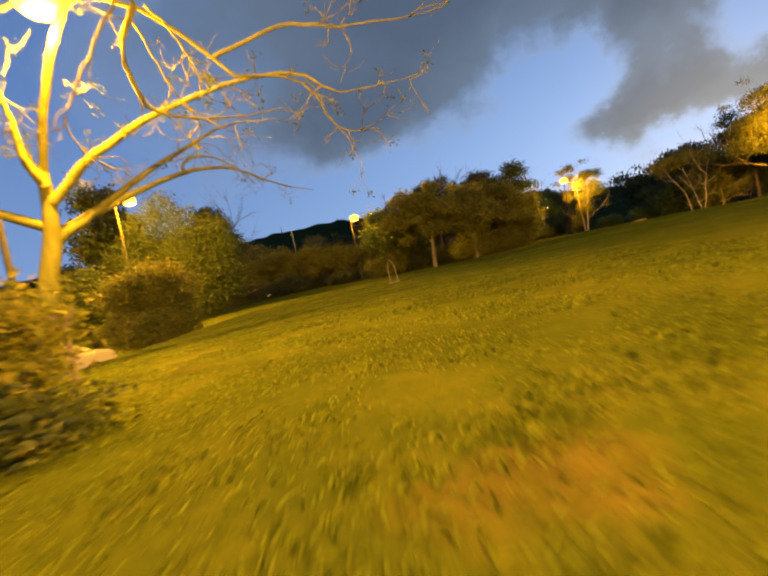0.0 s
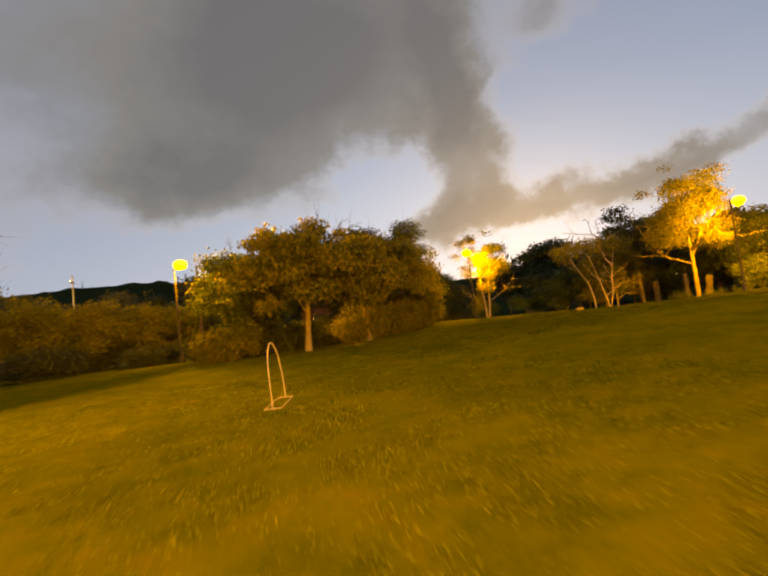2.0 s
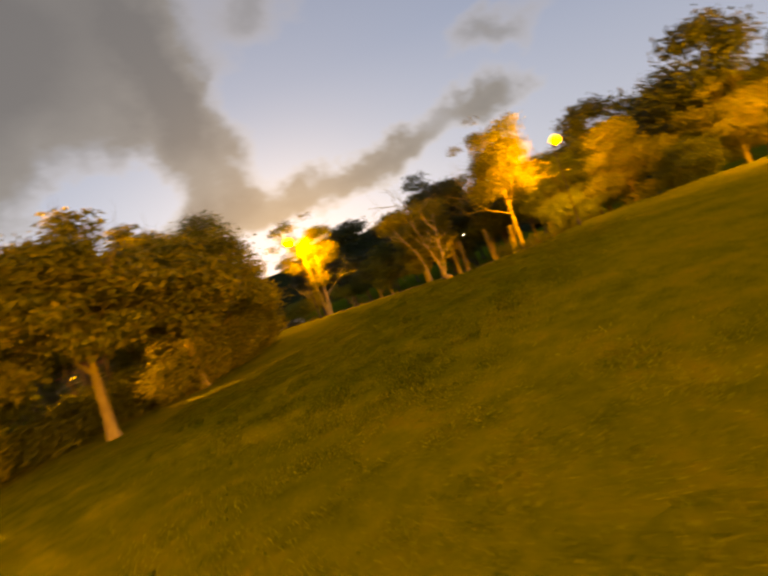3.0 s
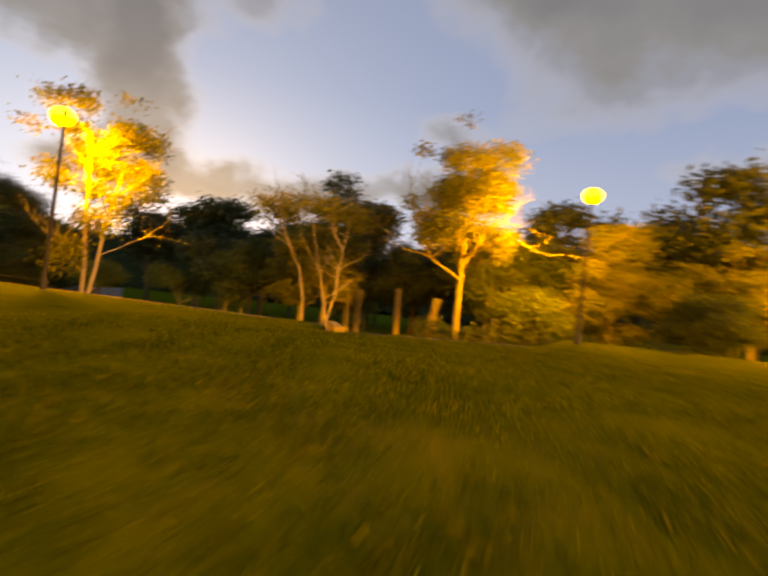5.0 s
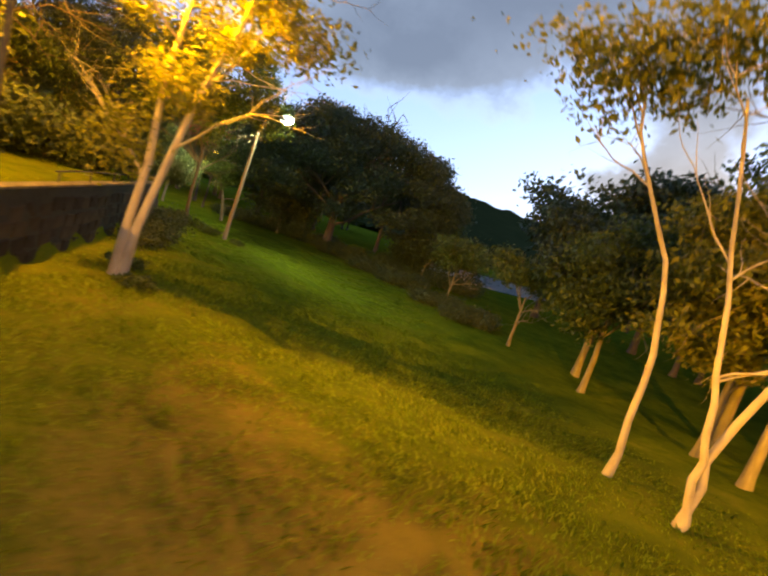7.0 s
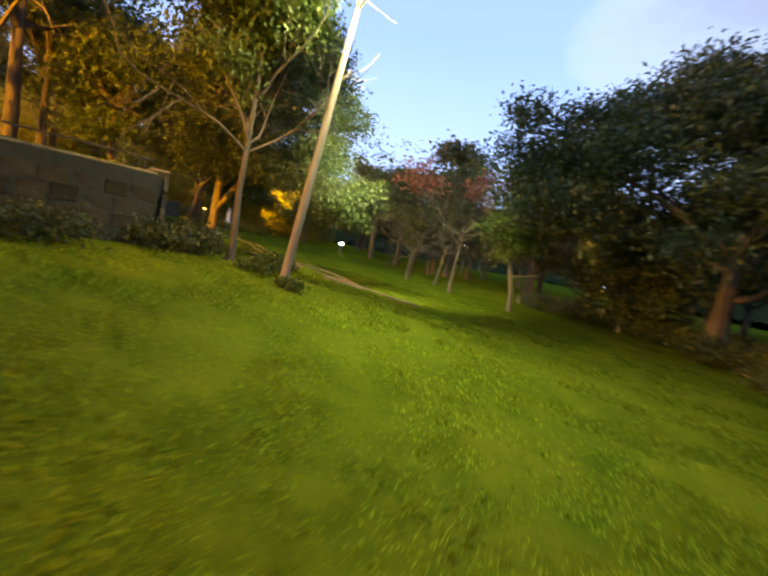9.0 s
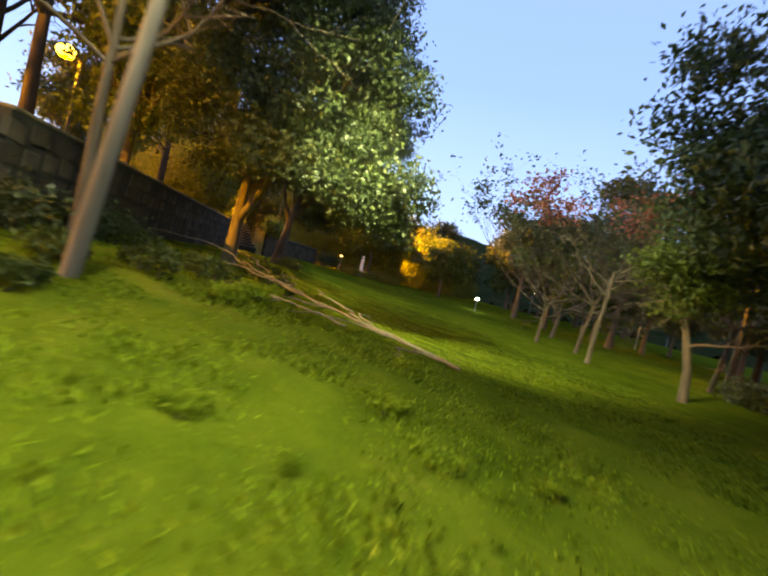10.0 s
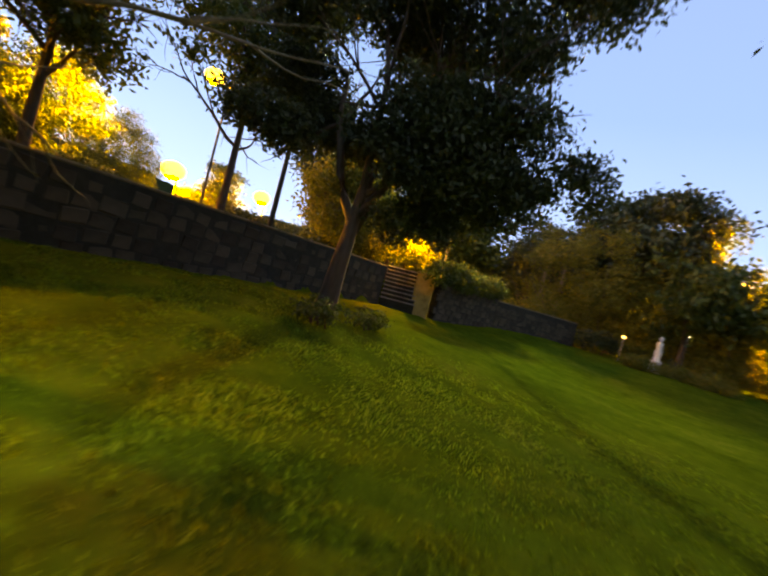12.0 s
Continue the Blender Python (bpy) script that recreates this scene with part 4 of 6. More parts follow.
def slim_pair(at, seed, stems, blobs, label, count=5200):
    """Slender pale trunks from one foot, with thin open crowns."""
    ob = thing("tree", label, "tree", (at[0], at[1], ground_at(*at)))
    rng = np.random.default_rng(seed)
    for k, pts in enumerate(stems):
        pts = np.array(pts, float)
        s = np.linspace(0, len(pts) - 1, 14)
        i = np.minimum(s.astype(int), len(pts) - 2)
        fine = pts[i] + (pts[i + 1] - pts[i]) * (s - i)[:, None] + rng.normal(0, 0.035, (14, 3)) * (1, 1, 0)
        v, f = tubes([(fine, np.linspace(0.075, 0.022, 14) + np.r_[0.035, np.zeros(13)])], 8)
        put("trunk", mesh_from("trunk", v, f, M_BARK_PALE), ob)
        for j in range(5):
            t, _ = grow(seed + 10 * k + j, fine, 0.06, [(rng.uniform(0.45, 1.0), rng.uniform(0, 6.28), rng.uniform(0.3, 0.9), rng.uniform(1.2, 2.2), 0.024)], 1)
            v, f = tubes(t, 5)
            put("limb", mesh_from("limb", v, f, M_BARK_PALE), ob)
    put("crown", crown_mesh("crown", seed + 5, blobs, int(count * 1.5), 0.08, M_LEAF_LIT, 0.4, 0.2), ob)


slim_pair((34.75, 50.9), 351, [[(0, 0, -0.2), (0.05, 0, 2.0), (-0.1, 0.3, 3.8), (-1.0, 0.8, 5.6), (-1.6, 1.1, 7.2)]],
          ball_crown(352, 9, (-1.6, 1.1, 7.0), (1.6, 1.6, 0.75), 0.5), "slender pale tree with a thin leafy top", 1500)
slim_pair((34.9, 49.3), 361, [[(0, 0, -0.2), (-0.05, 0, 1.2), (-0.2, 0.5, 3.2), (-0.7, 1.2, 6.6)], [(0.05, 0, -0.1), (0.1, 0, 1.2), (0.6, -0.1, 3.8), (0.9, 0, 5.3), (1.5, 0, 7.0)], [(0.9, 0, 5.2), (0.5, 0.4, 6.1), (0.1, 0.5, 7.4)]],
          ball_crown(362, 9, (-0.6, 1.2, 7.3), (1.4, 1.4, 0.65), 0.45) + ball_crown(363, 8, (1.5, 0, 7.3), (1.4, 1.4, 0.6), 0.45), "slender forked pale tree with thin leafy tops", 2200)

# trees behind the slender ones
rnd_tree((40.5, 55.0), 146, 5.6, 0.15, (2.8, 2.4, 2.6), 1.0, 20, "leafy amber-lit tree behind slender trunks", zc=5.0, count=20000, leaf=0.10, foliage=M_LEAF_LIT)
rnd_tree((51.5, 58.0), 147, 4.6, 0.16, (2.8, 2.6, 2.4), 1.2, 14, "dense amber-lit tree near the stumps", zc=4.2, count=15000, leaf=0.10, foliage=M_LEAF_LIT)
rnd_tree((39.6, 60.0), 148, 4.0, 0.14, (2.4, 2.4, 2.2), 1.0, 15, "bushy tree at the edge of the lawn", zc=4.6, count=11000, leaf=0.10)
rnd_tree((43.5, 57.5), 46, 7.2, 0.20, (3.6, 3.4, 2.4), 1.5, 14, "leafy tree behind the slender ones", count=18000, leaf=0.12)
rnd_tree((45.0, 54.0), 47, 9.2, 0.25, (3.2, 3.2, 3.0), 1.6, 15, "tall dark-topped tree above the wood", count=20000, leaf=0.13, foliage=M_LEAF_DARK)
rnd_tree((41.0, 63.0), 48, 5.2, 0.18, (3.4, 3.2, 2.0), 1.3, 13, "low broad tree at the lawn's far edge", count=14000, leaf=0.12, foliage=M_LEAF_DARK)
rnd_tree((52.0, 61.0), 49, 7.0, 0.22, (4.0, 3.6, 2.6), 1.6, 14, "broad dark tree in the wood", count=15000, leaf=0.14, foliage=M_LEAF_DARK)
rnd_tree((37.3, 42.6), 50, 9.0, 0.2, (3.2, 3.0, 3.9), 1.15, 19, "tall airy amber-lit tree near the stumps", zc=8.2, count=30000, leaf=0.09, foliage=M_LEAF_LIT, clump=0.28)
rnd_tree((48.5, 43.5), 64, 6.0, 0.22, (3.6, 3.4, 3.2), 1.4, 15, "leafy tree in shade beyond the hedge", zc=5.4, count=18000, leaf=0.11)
rnd_tree((46.0, 35.0), 51, 6.6, 0.22, (4.2, 3.6, 3.4), 1.4, 18, "broad amber-lit tree behind the lamp", zc=4.6, count=26000, leaf=0.11, foliage=M_LEAF_LIT)
rnd_tree((49.0, 27.0), 52, 6.4, 0.22, (4.4, 3.8, 3.4), 1.4, 18, "broad tree in warm lamplight", zc=4.6, count=26000, leaf=0.11, foliage=M_LEAF_LIT)
rnd_tree((41.5, 39.0), 62, 3.0, 0.12, (2.6, 2.2, 1.8), 0.9, 12, "low bushy tree in amber light", zc=2.2, count=12000, leaf=0.09, foliage=M_LEAF)
rnd_tree((42.5, 30.5), 63, 3.0, 0.12, (2.8, 2.2, 1.8), 0.9, 12, "low bushy tree by the far hedge", zc=2.0, count=12000, leaf=0.09)
rnd_tree((53.0, 18.0), 53, 8.5, 0.25, (3.2, 3.2, 3.4), 1.4, 14, "tall dark tree near the far lamps", count=15000, leaf=0.14, foliage=M_LEAF_DARK)
rnd_tree((36.7, 73.1), 54, 3.2, 0.10, (1.9, 1.8, 0.9), 0.7, 9, "small young tree on the lower lawn", count=6500, leaf=0.09, category="young tree")
rnd_tree((38.4, 65.2), 55, 3.4, 0.10, (1.8, 1.8, 1.0), 0.7, 9, "small forked tree on the lower lawn", count=6000, leaf=0.09, category="young tree")

rnd_tree((39.6, 52.6), 149, 5.4, 0.14, (2.4, 2.2, 2.8), 0.95, 20, "leafy tree close behind slender trunks", zc=5.4, count=19000, leaf=0.10, foliage=M_LEAF_LIT)
rnd_tree((52.0, 52.4), 150, 5.6, 0.18, (3.0, 2.8, 2.8), 1.4, 14, "dense leafy tree behind the tall stumps", zc=5.0, count=17000, leaf=0.11)

# the wide dark tree
def wide_tree():
    """A dome of leafy clumps on far-reaching limbs."""
    rng = np.random.default_rng(240)
    blobs = []
    for k in range(64):
        a = k * 2.39996
        q = math.sqrt((k + 0.5) / 64)
        dome = 10.5 - 4.4 * q**3.2 + rng.normal(0, 0.4)
        r = rng.uniform(1.3, 2.0)
        blobs.append((math.cos(a) * q * 9.8, math.sin(a) * q * 5.6, dome - r * 0.5, r, r, r * 0.62))
    for k in range(16):
        a = k * 0.3927 + rng.normal(0, 0.1)
        blobs.append((math.cos(a) * 8.6, math.sin(a) * 4.8, rng.uniform(3.6, 5.4), 1.4, 1.3, 0.8))
    limbs = [(0.5 + 0.07 * k, k * 0.95 + 0.2, rng.uniform(0.35, 0.6), rng.uniform(5.0, 6.2), 0.15) for k in range(7)]
    blobs += [(-5.4 - 0.35 * z + 1.6 + rng.normal(0, 0.5), -4.6 + rng.normal(0, 0.5), z, rng.uniform(0.7, 1.1), rng.uniform(0.7, 1.1), 0.7) for z in (4.6, 5.2, 5.8, 6.4, 7.0, 7.8, 8.4)]
    tree((27.8, 80.8, ground_at(27.8, 80.8)), 24, 5.0, 0.42, blobs, "wide spreading dark broadleaf tree on the lawn", leaf=0.1, count=115000, bark=M_BARK_DARK, foliage=M_LEAF_DARK, limbs=limbs, clump=0.33, hollow=0.25)


wide_tree()
rnd_tree((23.5, 83.0), 57, 2.4, 0.14, (3.0, 2.0, 1.8), 1.1, 10, "low dark bushy tree beneath the wide crown", count=12000, leaf=0.11, foliage=M_LEAF_DARK)
rnd_tree((36.0, 80.0), 58, 2.2, 0.14, (4.0, 2.2, 1.2), 1.1, 12, "low dark undergrowth tree beside the lawn", count=12000, leaf=0.11, foliage=M_LEAF_DARK)


def slim_yellow():
    x, y = 19.7, 79.6
    ob = thing("tree", "slender leaning tree lit yellow beside the lawn", "tree", (x, y, ground_at(x, y)))
    line = np.array([[0, 0, -0.2], [-0.1, 0, 0.9], [-0.35, -0.1, 2.0], [-0.75, -0.1, 3.1], [-1.0, 0, 4.0]])
    v, f = tubes([(line, [0.15, 0.12, 0.1, 0.08, 0.05])], 8)
    put("trunk", mesh_from("trunk", v, f, M_BARK_DARK), ob)
    for k, (fr, az, el, ln) in enumerate(((0.4, 0.2, 0.5, 1.8), (0.6, 2.8, 0.7, 1.8), (0.75, 0.8, 0.8, 1.8), (0.95, 3.9, 0.7, 1.6), (0.5, 4.8, 0.5, 1.6))):
        t, _ = grow(500 + k, line, 0.1, [(fr, az, el, ln, 0.05)], 2)
        v, f = tubes(t, 5)
        put("limb", mesh_from("limb", v, f, M_BARK_DARK), ob)
    put("crown", crown_mesh("crown", 511, ball_crown(512, 10, (-0.4, 0, 3.8), (1.6, 1.5, 1.2), 0.7), 8500, 0.08, M_LEAF, 0.3, 0.3), ob)


slim_yellow()

# the tree that stands before the steps, and its neighbours on the lawn
tree((5.0, 68.9, ground_at(5.0, 68.9)), 25, 3.4, 0.28, [(dx, dy, dz, r, r, r * 0.75) for dx, dy, dz, r in
     ((-0.5, -2.6, 6.0, 1.2), (0.4, -2.0, 8.0, 1.4), (0.6, -0.4, 9.8, 1.4), (0.8, 1.2, 9.8, 1.4), (1.0, 2.8, 9.0, 1.4), (1.0, 4.0, 8.2, 1.2), (0.8, 4.7, 7.4, 0.9), (0.2, 3.0, 6.8, 1.3), (0.3, 0.4, 7.4, 1.3), (1.5, 1.5, 7.6, 1.3), (-1.6, 0.5, 7.6, 1.3), (1.6, -1.6, 6.8, 1.1), (0.4, 1.4, 5.2, 1.1), (0.4, 2.6, 5.0, 1.1), (0.2, 3.6, 5.0, 0.9), (0.9, 2.2, 4.4, 0.8), (-0.4, 4.9, 4.4, 0.55), (-0.7, 5.3, 3.9, 0.45), (-0.4, 3.9, 4.0, 0.6), (-0.5, -1.6, 5.0, 0.8), (0.8, 0.6, 4.3, 0.7), (0.6, 3.2, 3.9, 0.6), (-1.2, -0.6, 4.6, 0.9), (-0.8, 0.6, 4.4, 0.8), (-1.6, 1.6, 5.0, 0.9), (-1.4, -1.8, 4.8, 0.8), (-1.5, 2.8, 4.6, 0.8),
      (-0.2, 2.0, 3.1, 0.75), (-0.4, 3.4, 3.3, 0.75), (0.0, 1.2, 2.6, 0.65), (-0.2, 2.2, 2.6, 0.6), (1.0, -1.6, 4.1, 0.8), (1.5, -2.4, 4.3, 0.7), (0.5, 2.6, 3.6, 0.85), (0.0, 3.9, 3.7, 0.65), (-0.3, -2.4, 4.4, 0.8), (0.9, 1.6, 3.6, 0.7))],
     "dark dense tree with a forked leaning trunk", leaf=0.07, count=112000, bark=M_BARK_DARK, foliage=M_LEAF_DARK, lean=(0.1, 0.3), clump=0.2, hollow=0.25, clear_of=(0.0, -1.7, 6.1, 0.8),
     limbs=[(0.6, 1.9, 1.0, 4.2, 0.13), (0.75, -1.4, 0.9, 4.4, 0.13), (0.8, 1.2, 0.9, 4.4, 0.12), (1.0, 0.3, 1.2, 4.2, 0.11), (0.9, 3.4, 0.9, 4.2, 0.11), (0.95, 1.5, 0.5, 4.6, 0.1)])
# the low-crowned tree by the wall
rng_low = np.random.default_rng(260)
low_blobs = []
for k in range(40):
    a, q = k * 2.39996, math.sqrt((k + 0.5) / 40)
    r = rng_low.uniform(0.75, 1.25)
    low_blobs.append((1.0 + math.cos(a) * q * 3.9, 1.0 + math.sin(a) * q * 3.1, 8.4 - 3.6 * q**2 + rng_low.normal(0, 0.5), r, r, r * 0.8))
for k in range(18):
    a = k * 0.349
    low_blobs.append((1.2 + math.cos(a) * rng_low.uniform(1.9, 3.7), 1.0 + math.sin(a) * rng_low.uniform(1.6, 3.2), rng_low.uniform(3.0, 4.8), 0.85, 0.85, 0.75))
low_blobs += [(3.9, 3.0, 2.6, 0.85, 0.85, 0.6), (3.0, 2.7, 2.8, 0.9, 0.9, 0.7), (4.7, 3.3, 2.5, 0.7, 0.7, 0.6), (3.4, 2.5, 3.8, 0.9, 0.9, 0.7), (4.3, 2.2, 3.2, 0.8, 0.8, 0.6), (4.0, 3.6, 1.9, 0.6, 0.6, 0.4)]
low_blobs += [(dx, dy, dz, 0.65, 0.65, 0.5) for dx, dy, dz in ((5.0, 2.6, 1.9), (4.5, 3.1, 1.8), (5.3, 2.0, 2.1), (4.2, 2.4, 2.0), (4.8, 3.4, 2.5), (5.4, 2.8, 2.7), (3.6, 3.2, 1.9), (5.6, 1.2, 2.3), (5.4, 0.2, 2.4), (3.2, 3.5, 2.4))]
low_blobs += [(1.2 + 0.9 * i, -0.4 + 1.1 * j + 0.3 * (i % 2), 2.9 + 0.35 * ((i * 2 + j) % 3), 0.75, 0.75, 0.55) for i in range(4) for j in range(3)]
# darker leaves hold down the floodlight on this crown
tree((14.8, 66.6, ground_at(14.8, 66.6)), 26, 3.4, 0.22, low_blobs, "low-crowned drooping leafy tree beside the wall", leaf=0.06, count=105000, bark=M_BARK, foliage=M_LEAF_DARK, clump=0.16, hollow=0.3, clear_of=(4.7, 3.0, 2.45, 0.5),
     limbs=[(0.5, 3.0, 0.65, 4.6, 0.12), (0.45, 0.5, 0.8, 5.0, 0.13), (0.7, 1.6, 0.8, 4.2, 0.1), (0.8, -1.2, 0.9, 3.6, 0.09), (1.0, 2.2, 1.1, 3.6, 0.08), (0.9, 0.9, 1.0, 4.4, 0.09)])
tree((21.9, 64.6, ground_at(21.9, 64.6)), 59, 5.0, 0.09, ball_crown(59, 24, (-0.2, 0, 6.1), (2.8, 2.2, 2.3), 0.85) + [(2.7, -0.5, 5.6, 0.75, 0.7, 0.7), (2.5, -1.0, 5.5, 0.7, 0.7, 0.65), (2.9, -1.1, 5.2, 0.5, 0.5, 0.5), (2.0, -1.2, 6.3, 0.8, 0.7, 0.7), (1.4, -0.8, 5.9, 0.7, 0.7, 0.6)],
     "slim leafy tree at the wall's end", count=30000, leaf=0.075, bark=M_BARK_DARK, foliage=M_LEAF, clump=0.25)

# trees on the terrace behind the walls
for k, (x, y, h) in enumerate(((15.0, 60.0, 7.0), (10.5, 61.5, 6.4), (17.6, 57.6, 7.4), (8.4, 62.0, 5.2), (2.3, 62.4, 6.4))):
    rnd_tree((x, y), 70 + k, h, 0.17, (2.6, 2.6, 2.0), 1.1, 11, "slim-limbed tree in lamplight behind the wall", count=11000, leaf=0.10, foliage=M_LEAF_LIT if k == 0 else M_LEAF, bark=M_BARK_DARK, group="trees behind the wall")


for k, (x, y, h) in enumerate(((-5.6, 62.6, 3.4), (-9.0, 61.4, 3.2), (-13.2, 61.6, 3.6), (-17.0, 59.5, 3.2), (-3.6, 64.6, 3.0))):
    rnd_tree((x, y), 170 + k, h, 0.14, (2.4, 1.5, 2.2), 1.2, 13, "bushy dark tree by the garden steps", zc=h, count=13000, leaf=0.10, foliage=M_LEAF_LIT, bark=M_BARK_DARK, group="bushy trees by the steps")

# dense bushes close above the garden steps, lit by the lamp there
for k, (x, y, h, w) in enumerate(((-7.6, 64.9, 3.8, 1.7), (-5.2, 64.6, 3.6, 1.5), (-10.4, 65.0, 4.0, 1.7))):
    rnd_tree((x, y), 190 + k, h * 0.55, 0.1, (w, 0.9, h * 0.3), 0.9, 14, "dense leafy bush above the garden wall", zc=h * 0.55, count=13000, leaf=0.085, foliage=M_LEAF_LIT, bark=M_BARK_DARK, group="bushes above the steps", name="bush", category="bush")

# added tree, placed to screen the white floodlight from the field
rnd_tree((-20.2, 58.4), 186, 9.0, 0.22, (2.0, 1.8, 2.0), 1.1, 14, "tall leafy tree added to screen a floodlight", zc=10.2, count=12000, leaf=0.13, foliage=M_LEAF_DARK, bark=M_BARK_DARK)
rnd_tree((13.8, 63.2), 180, 3.6, 0.15, (2.4, 1.3, 2.4), 1.2, 13, "bushy dark tree behind the garden wall", zc=3.5, count=14000, leaf=0.09, bark=M_BARK_DARK)

# nearly bare flat-topped trees by the far side of the lawn


def bare_flat(at, seed, h, r, reach, label, foliage, count, leaf=0.11):
    ob = thing("tree", label, "tree", (at[0], at[1], ground_at(*at)))
    rng = np.random.default_rng(seed)
    line = trunk_line(seed, h, (rng.normal(0, 0.3), rng.normal(0, 0.3)))
    v, f = tubes([(line, flare(len(line), r, r * 0.6))], 9)
    put("trunk", mesh_from("trunk", v, f, M_BARK_DARK), ob)
    ends = []
    for k in range(8):
        t, e = grow(seed + k, line, r, [(rng.uniform(0.75, 1.0), k * 0.8 + rng.uniform(-0.3, 0.3), rng.uniform(0.3, 0.75), reach * rng.uniform(0.7, 1.0), r * 0.45)], 3, 0.55, 3, 0.35)
        v, f = tubes(t, 4)
        put("limb", mesh_from("limb", v, f, M_BARK_DARK), ob)
        ends += e
    ends = np.array(ends)
    high = ends[np.argsort(ends[:, 2])[len(ends) // 2:]]
    pick = high[rng.integers(0, len(high), count // 6)]
    pts = np.repeat(pick, 6, 0) + rng.normal(0, 0.2, (len(pick) * 6, 3))
    v, f = leaves(rng, pts, np.tile((0, 0, 1.0), (len(pts), 1)), leaf, 0.55)
    put("crown", mesh_from("crown", v, f, foliage, smooth=False), ob)


bare_flat((14.8, 80.6), 601, 4.0, 0.10, 3.6, "sparse flat-topped tree with reddish leaves", M_LEAF_RED, 3000, 0.085)
bare_flat((11.0, 83.4), 611, 3.0, 0.10, 4.8, "pale bare tree with a wide twiggy top", M_LEAF_DARK, 1500, 0.08)
bare_flat((9.0, 82.6), 621, 2.6, 0.10, 5.0, "nearly bare flat-topped tree by the lawn", M_LEAF_DARK, 1800, 0.1)
bare_flat((16.4, 85.4), 631, 3.4, 0.10, 4.2, "bare twiggy tree with few red leaves", M_LEAF_RED, 1200, 0.085)
bare_flat((3.0, 88.5), 641, 2.4, 0.17, 4.6, "nearly bare tree with spreading twigs", M_LEAF, 1100)
bare_flat((1.0, 93.0), 661, 2.4, 0.16, 4.2, "bare twiggy tree beyond the lawn", M_LEAF, 700)

# the bare tree over the start of the walk


def bare_tree():
    x, y = -6.6, 8.9
    g = ground_at(x, y)
    ob = thing("tree", "almost bare tree with long arching lamplit branches", "tree", (x, y, g))
    rng = np.random.default_rng(808)
    trunk = np.array([[-0.1, -0.06, -0.2], [-0.02, -0.06, 0.7], [0.09, -0.06, 1.53], [0.23, -0.01, 2.08], [0.43, 0.02, 2.71], [0.56, -0.05, 3.35], [0.68, -0.19, 4.06]])
    v, f = tubes([(trunk, [0.30, 0.21, 0.18, 0.18, 0.17, 0.13, 0.10])], 12)
    put("trunk", mesh_from("trunk", v, f, M_BARK_LAMPLIT), ob)
    mains = (
        ((0.42, 0.03, 2.66), [(0.92, 0.28, 2.98), (1.47, 0.51, 3.35), (2.68, 0.88, 4.05), (3.76, 1.09, 4.52), (4.77, 1.27, 4.66)], 0.12),
        ((0.62, -0.1, 3.4), [(1.3, -0.04, 4.06), (1.94, 0.16, 4.46), (2.62, 0.32, 4.86), (3.41, 0.49, 5.15), (4.42, 0.66, 5.42), (5.58, 1.06, 5.46), (6.31, 1.3, 4.99), (7.84, 1.24, 4.97)], 0.11),
        ((0.66, -0.2, 3.7), [(0.64, -0.58, 4.33), (0.72, -0.88, 5.09), (0.5, -1.4, 6.0)], 0.10),
        ((0.68, -0.19, 4.0), [(1.5, -0.7, 5.4), (2.6, -1.2, 6.3), (3.5, -1.34, 5.93), (3.36, -1.25, 5.7), (3.06, -1.12, 5.26), (3.08, -0.8, 4.64), (3.27, -0.6, 4.37), (3.77, -0.37, 4.25), (4.87, -0.05, 4.18), (5.39, 0.01, 4.24)], 0.085),
        ((2.6, -1.2, 6.3), [(3.31, -1.6, 5.82), (3.05, -1.5, 5.47), (2.7, -1.42, 5.03), (2.21, -1.38, 4.44), (2.11, -1.26, 4.01), (2.35, -0.98, 3.64)], 0.035),
        ((2.6, -1.2, 6.3), [(3.4, -0.6, 6.2), (4.17, 0.06, 5.57), (4.62, 0.17, 5.12), (5.26, 0.3, 5.09), (5.95, 0.52, 4.75), (6.28, 0.79, 4.07), (6.71, 0.86, 3.85), (7.17, 0.85, 3.83)], 0.045),
        ((4.17, 0.06, 5.57), [(5.48, 0.13, 5.92), (6.23, 0.22, 5.87), (6.78, 0.29, 5.75), (8.03, 0.23, 5.65), (8.75, 0.09, 5.66)], 0.045),
        ((3.5, -0.9, 6.1), [(3.86, -0.72, 5.54), (4.0, -0.45, 5.12), (4.29, -0.32, 5.02)], 0.025),
        ((3.2, -0.9, 6.0), [(3.31, -0.59, 5.37), (3.41, -0.29, 4.85), (3.56, -0.08, 4.48)], 0.022),
        ((0.5, 0.0, 2.9), [(-1.0, -0.4, 3.8), (-2.8, -0.8, 4.6), (-4.6, -1.0, 4.9)], 0.11),
        ((0.6, -0.1, 3.5), [(-0.6, 1.2, 5.0), (-2.0, 2.6, 6.2)], 0.09),
        ((0.45, 0.0, 2.8), [(0.7, 1.6, 3.6), (1.1, 3.4, 4.4), (1.7, 5.4, 5.1), (2.4, 7.0, 5.3), (3.4, 8.6, 4.9), (4.4, 10.0, 4.7)], 0.11),
        ((1.5, 4.6, 4.85), [(1.0, 6.0, 5.6), (1.0, 7.6, 6.2), (1.6, 9.4, 6.1), (1.7, 12.0, 5.8)], 0.06),
    )
    tips = []
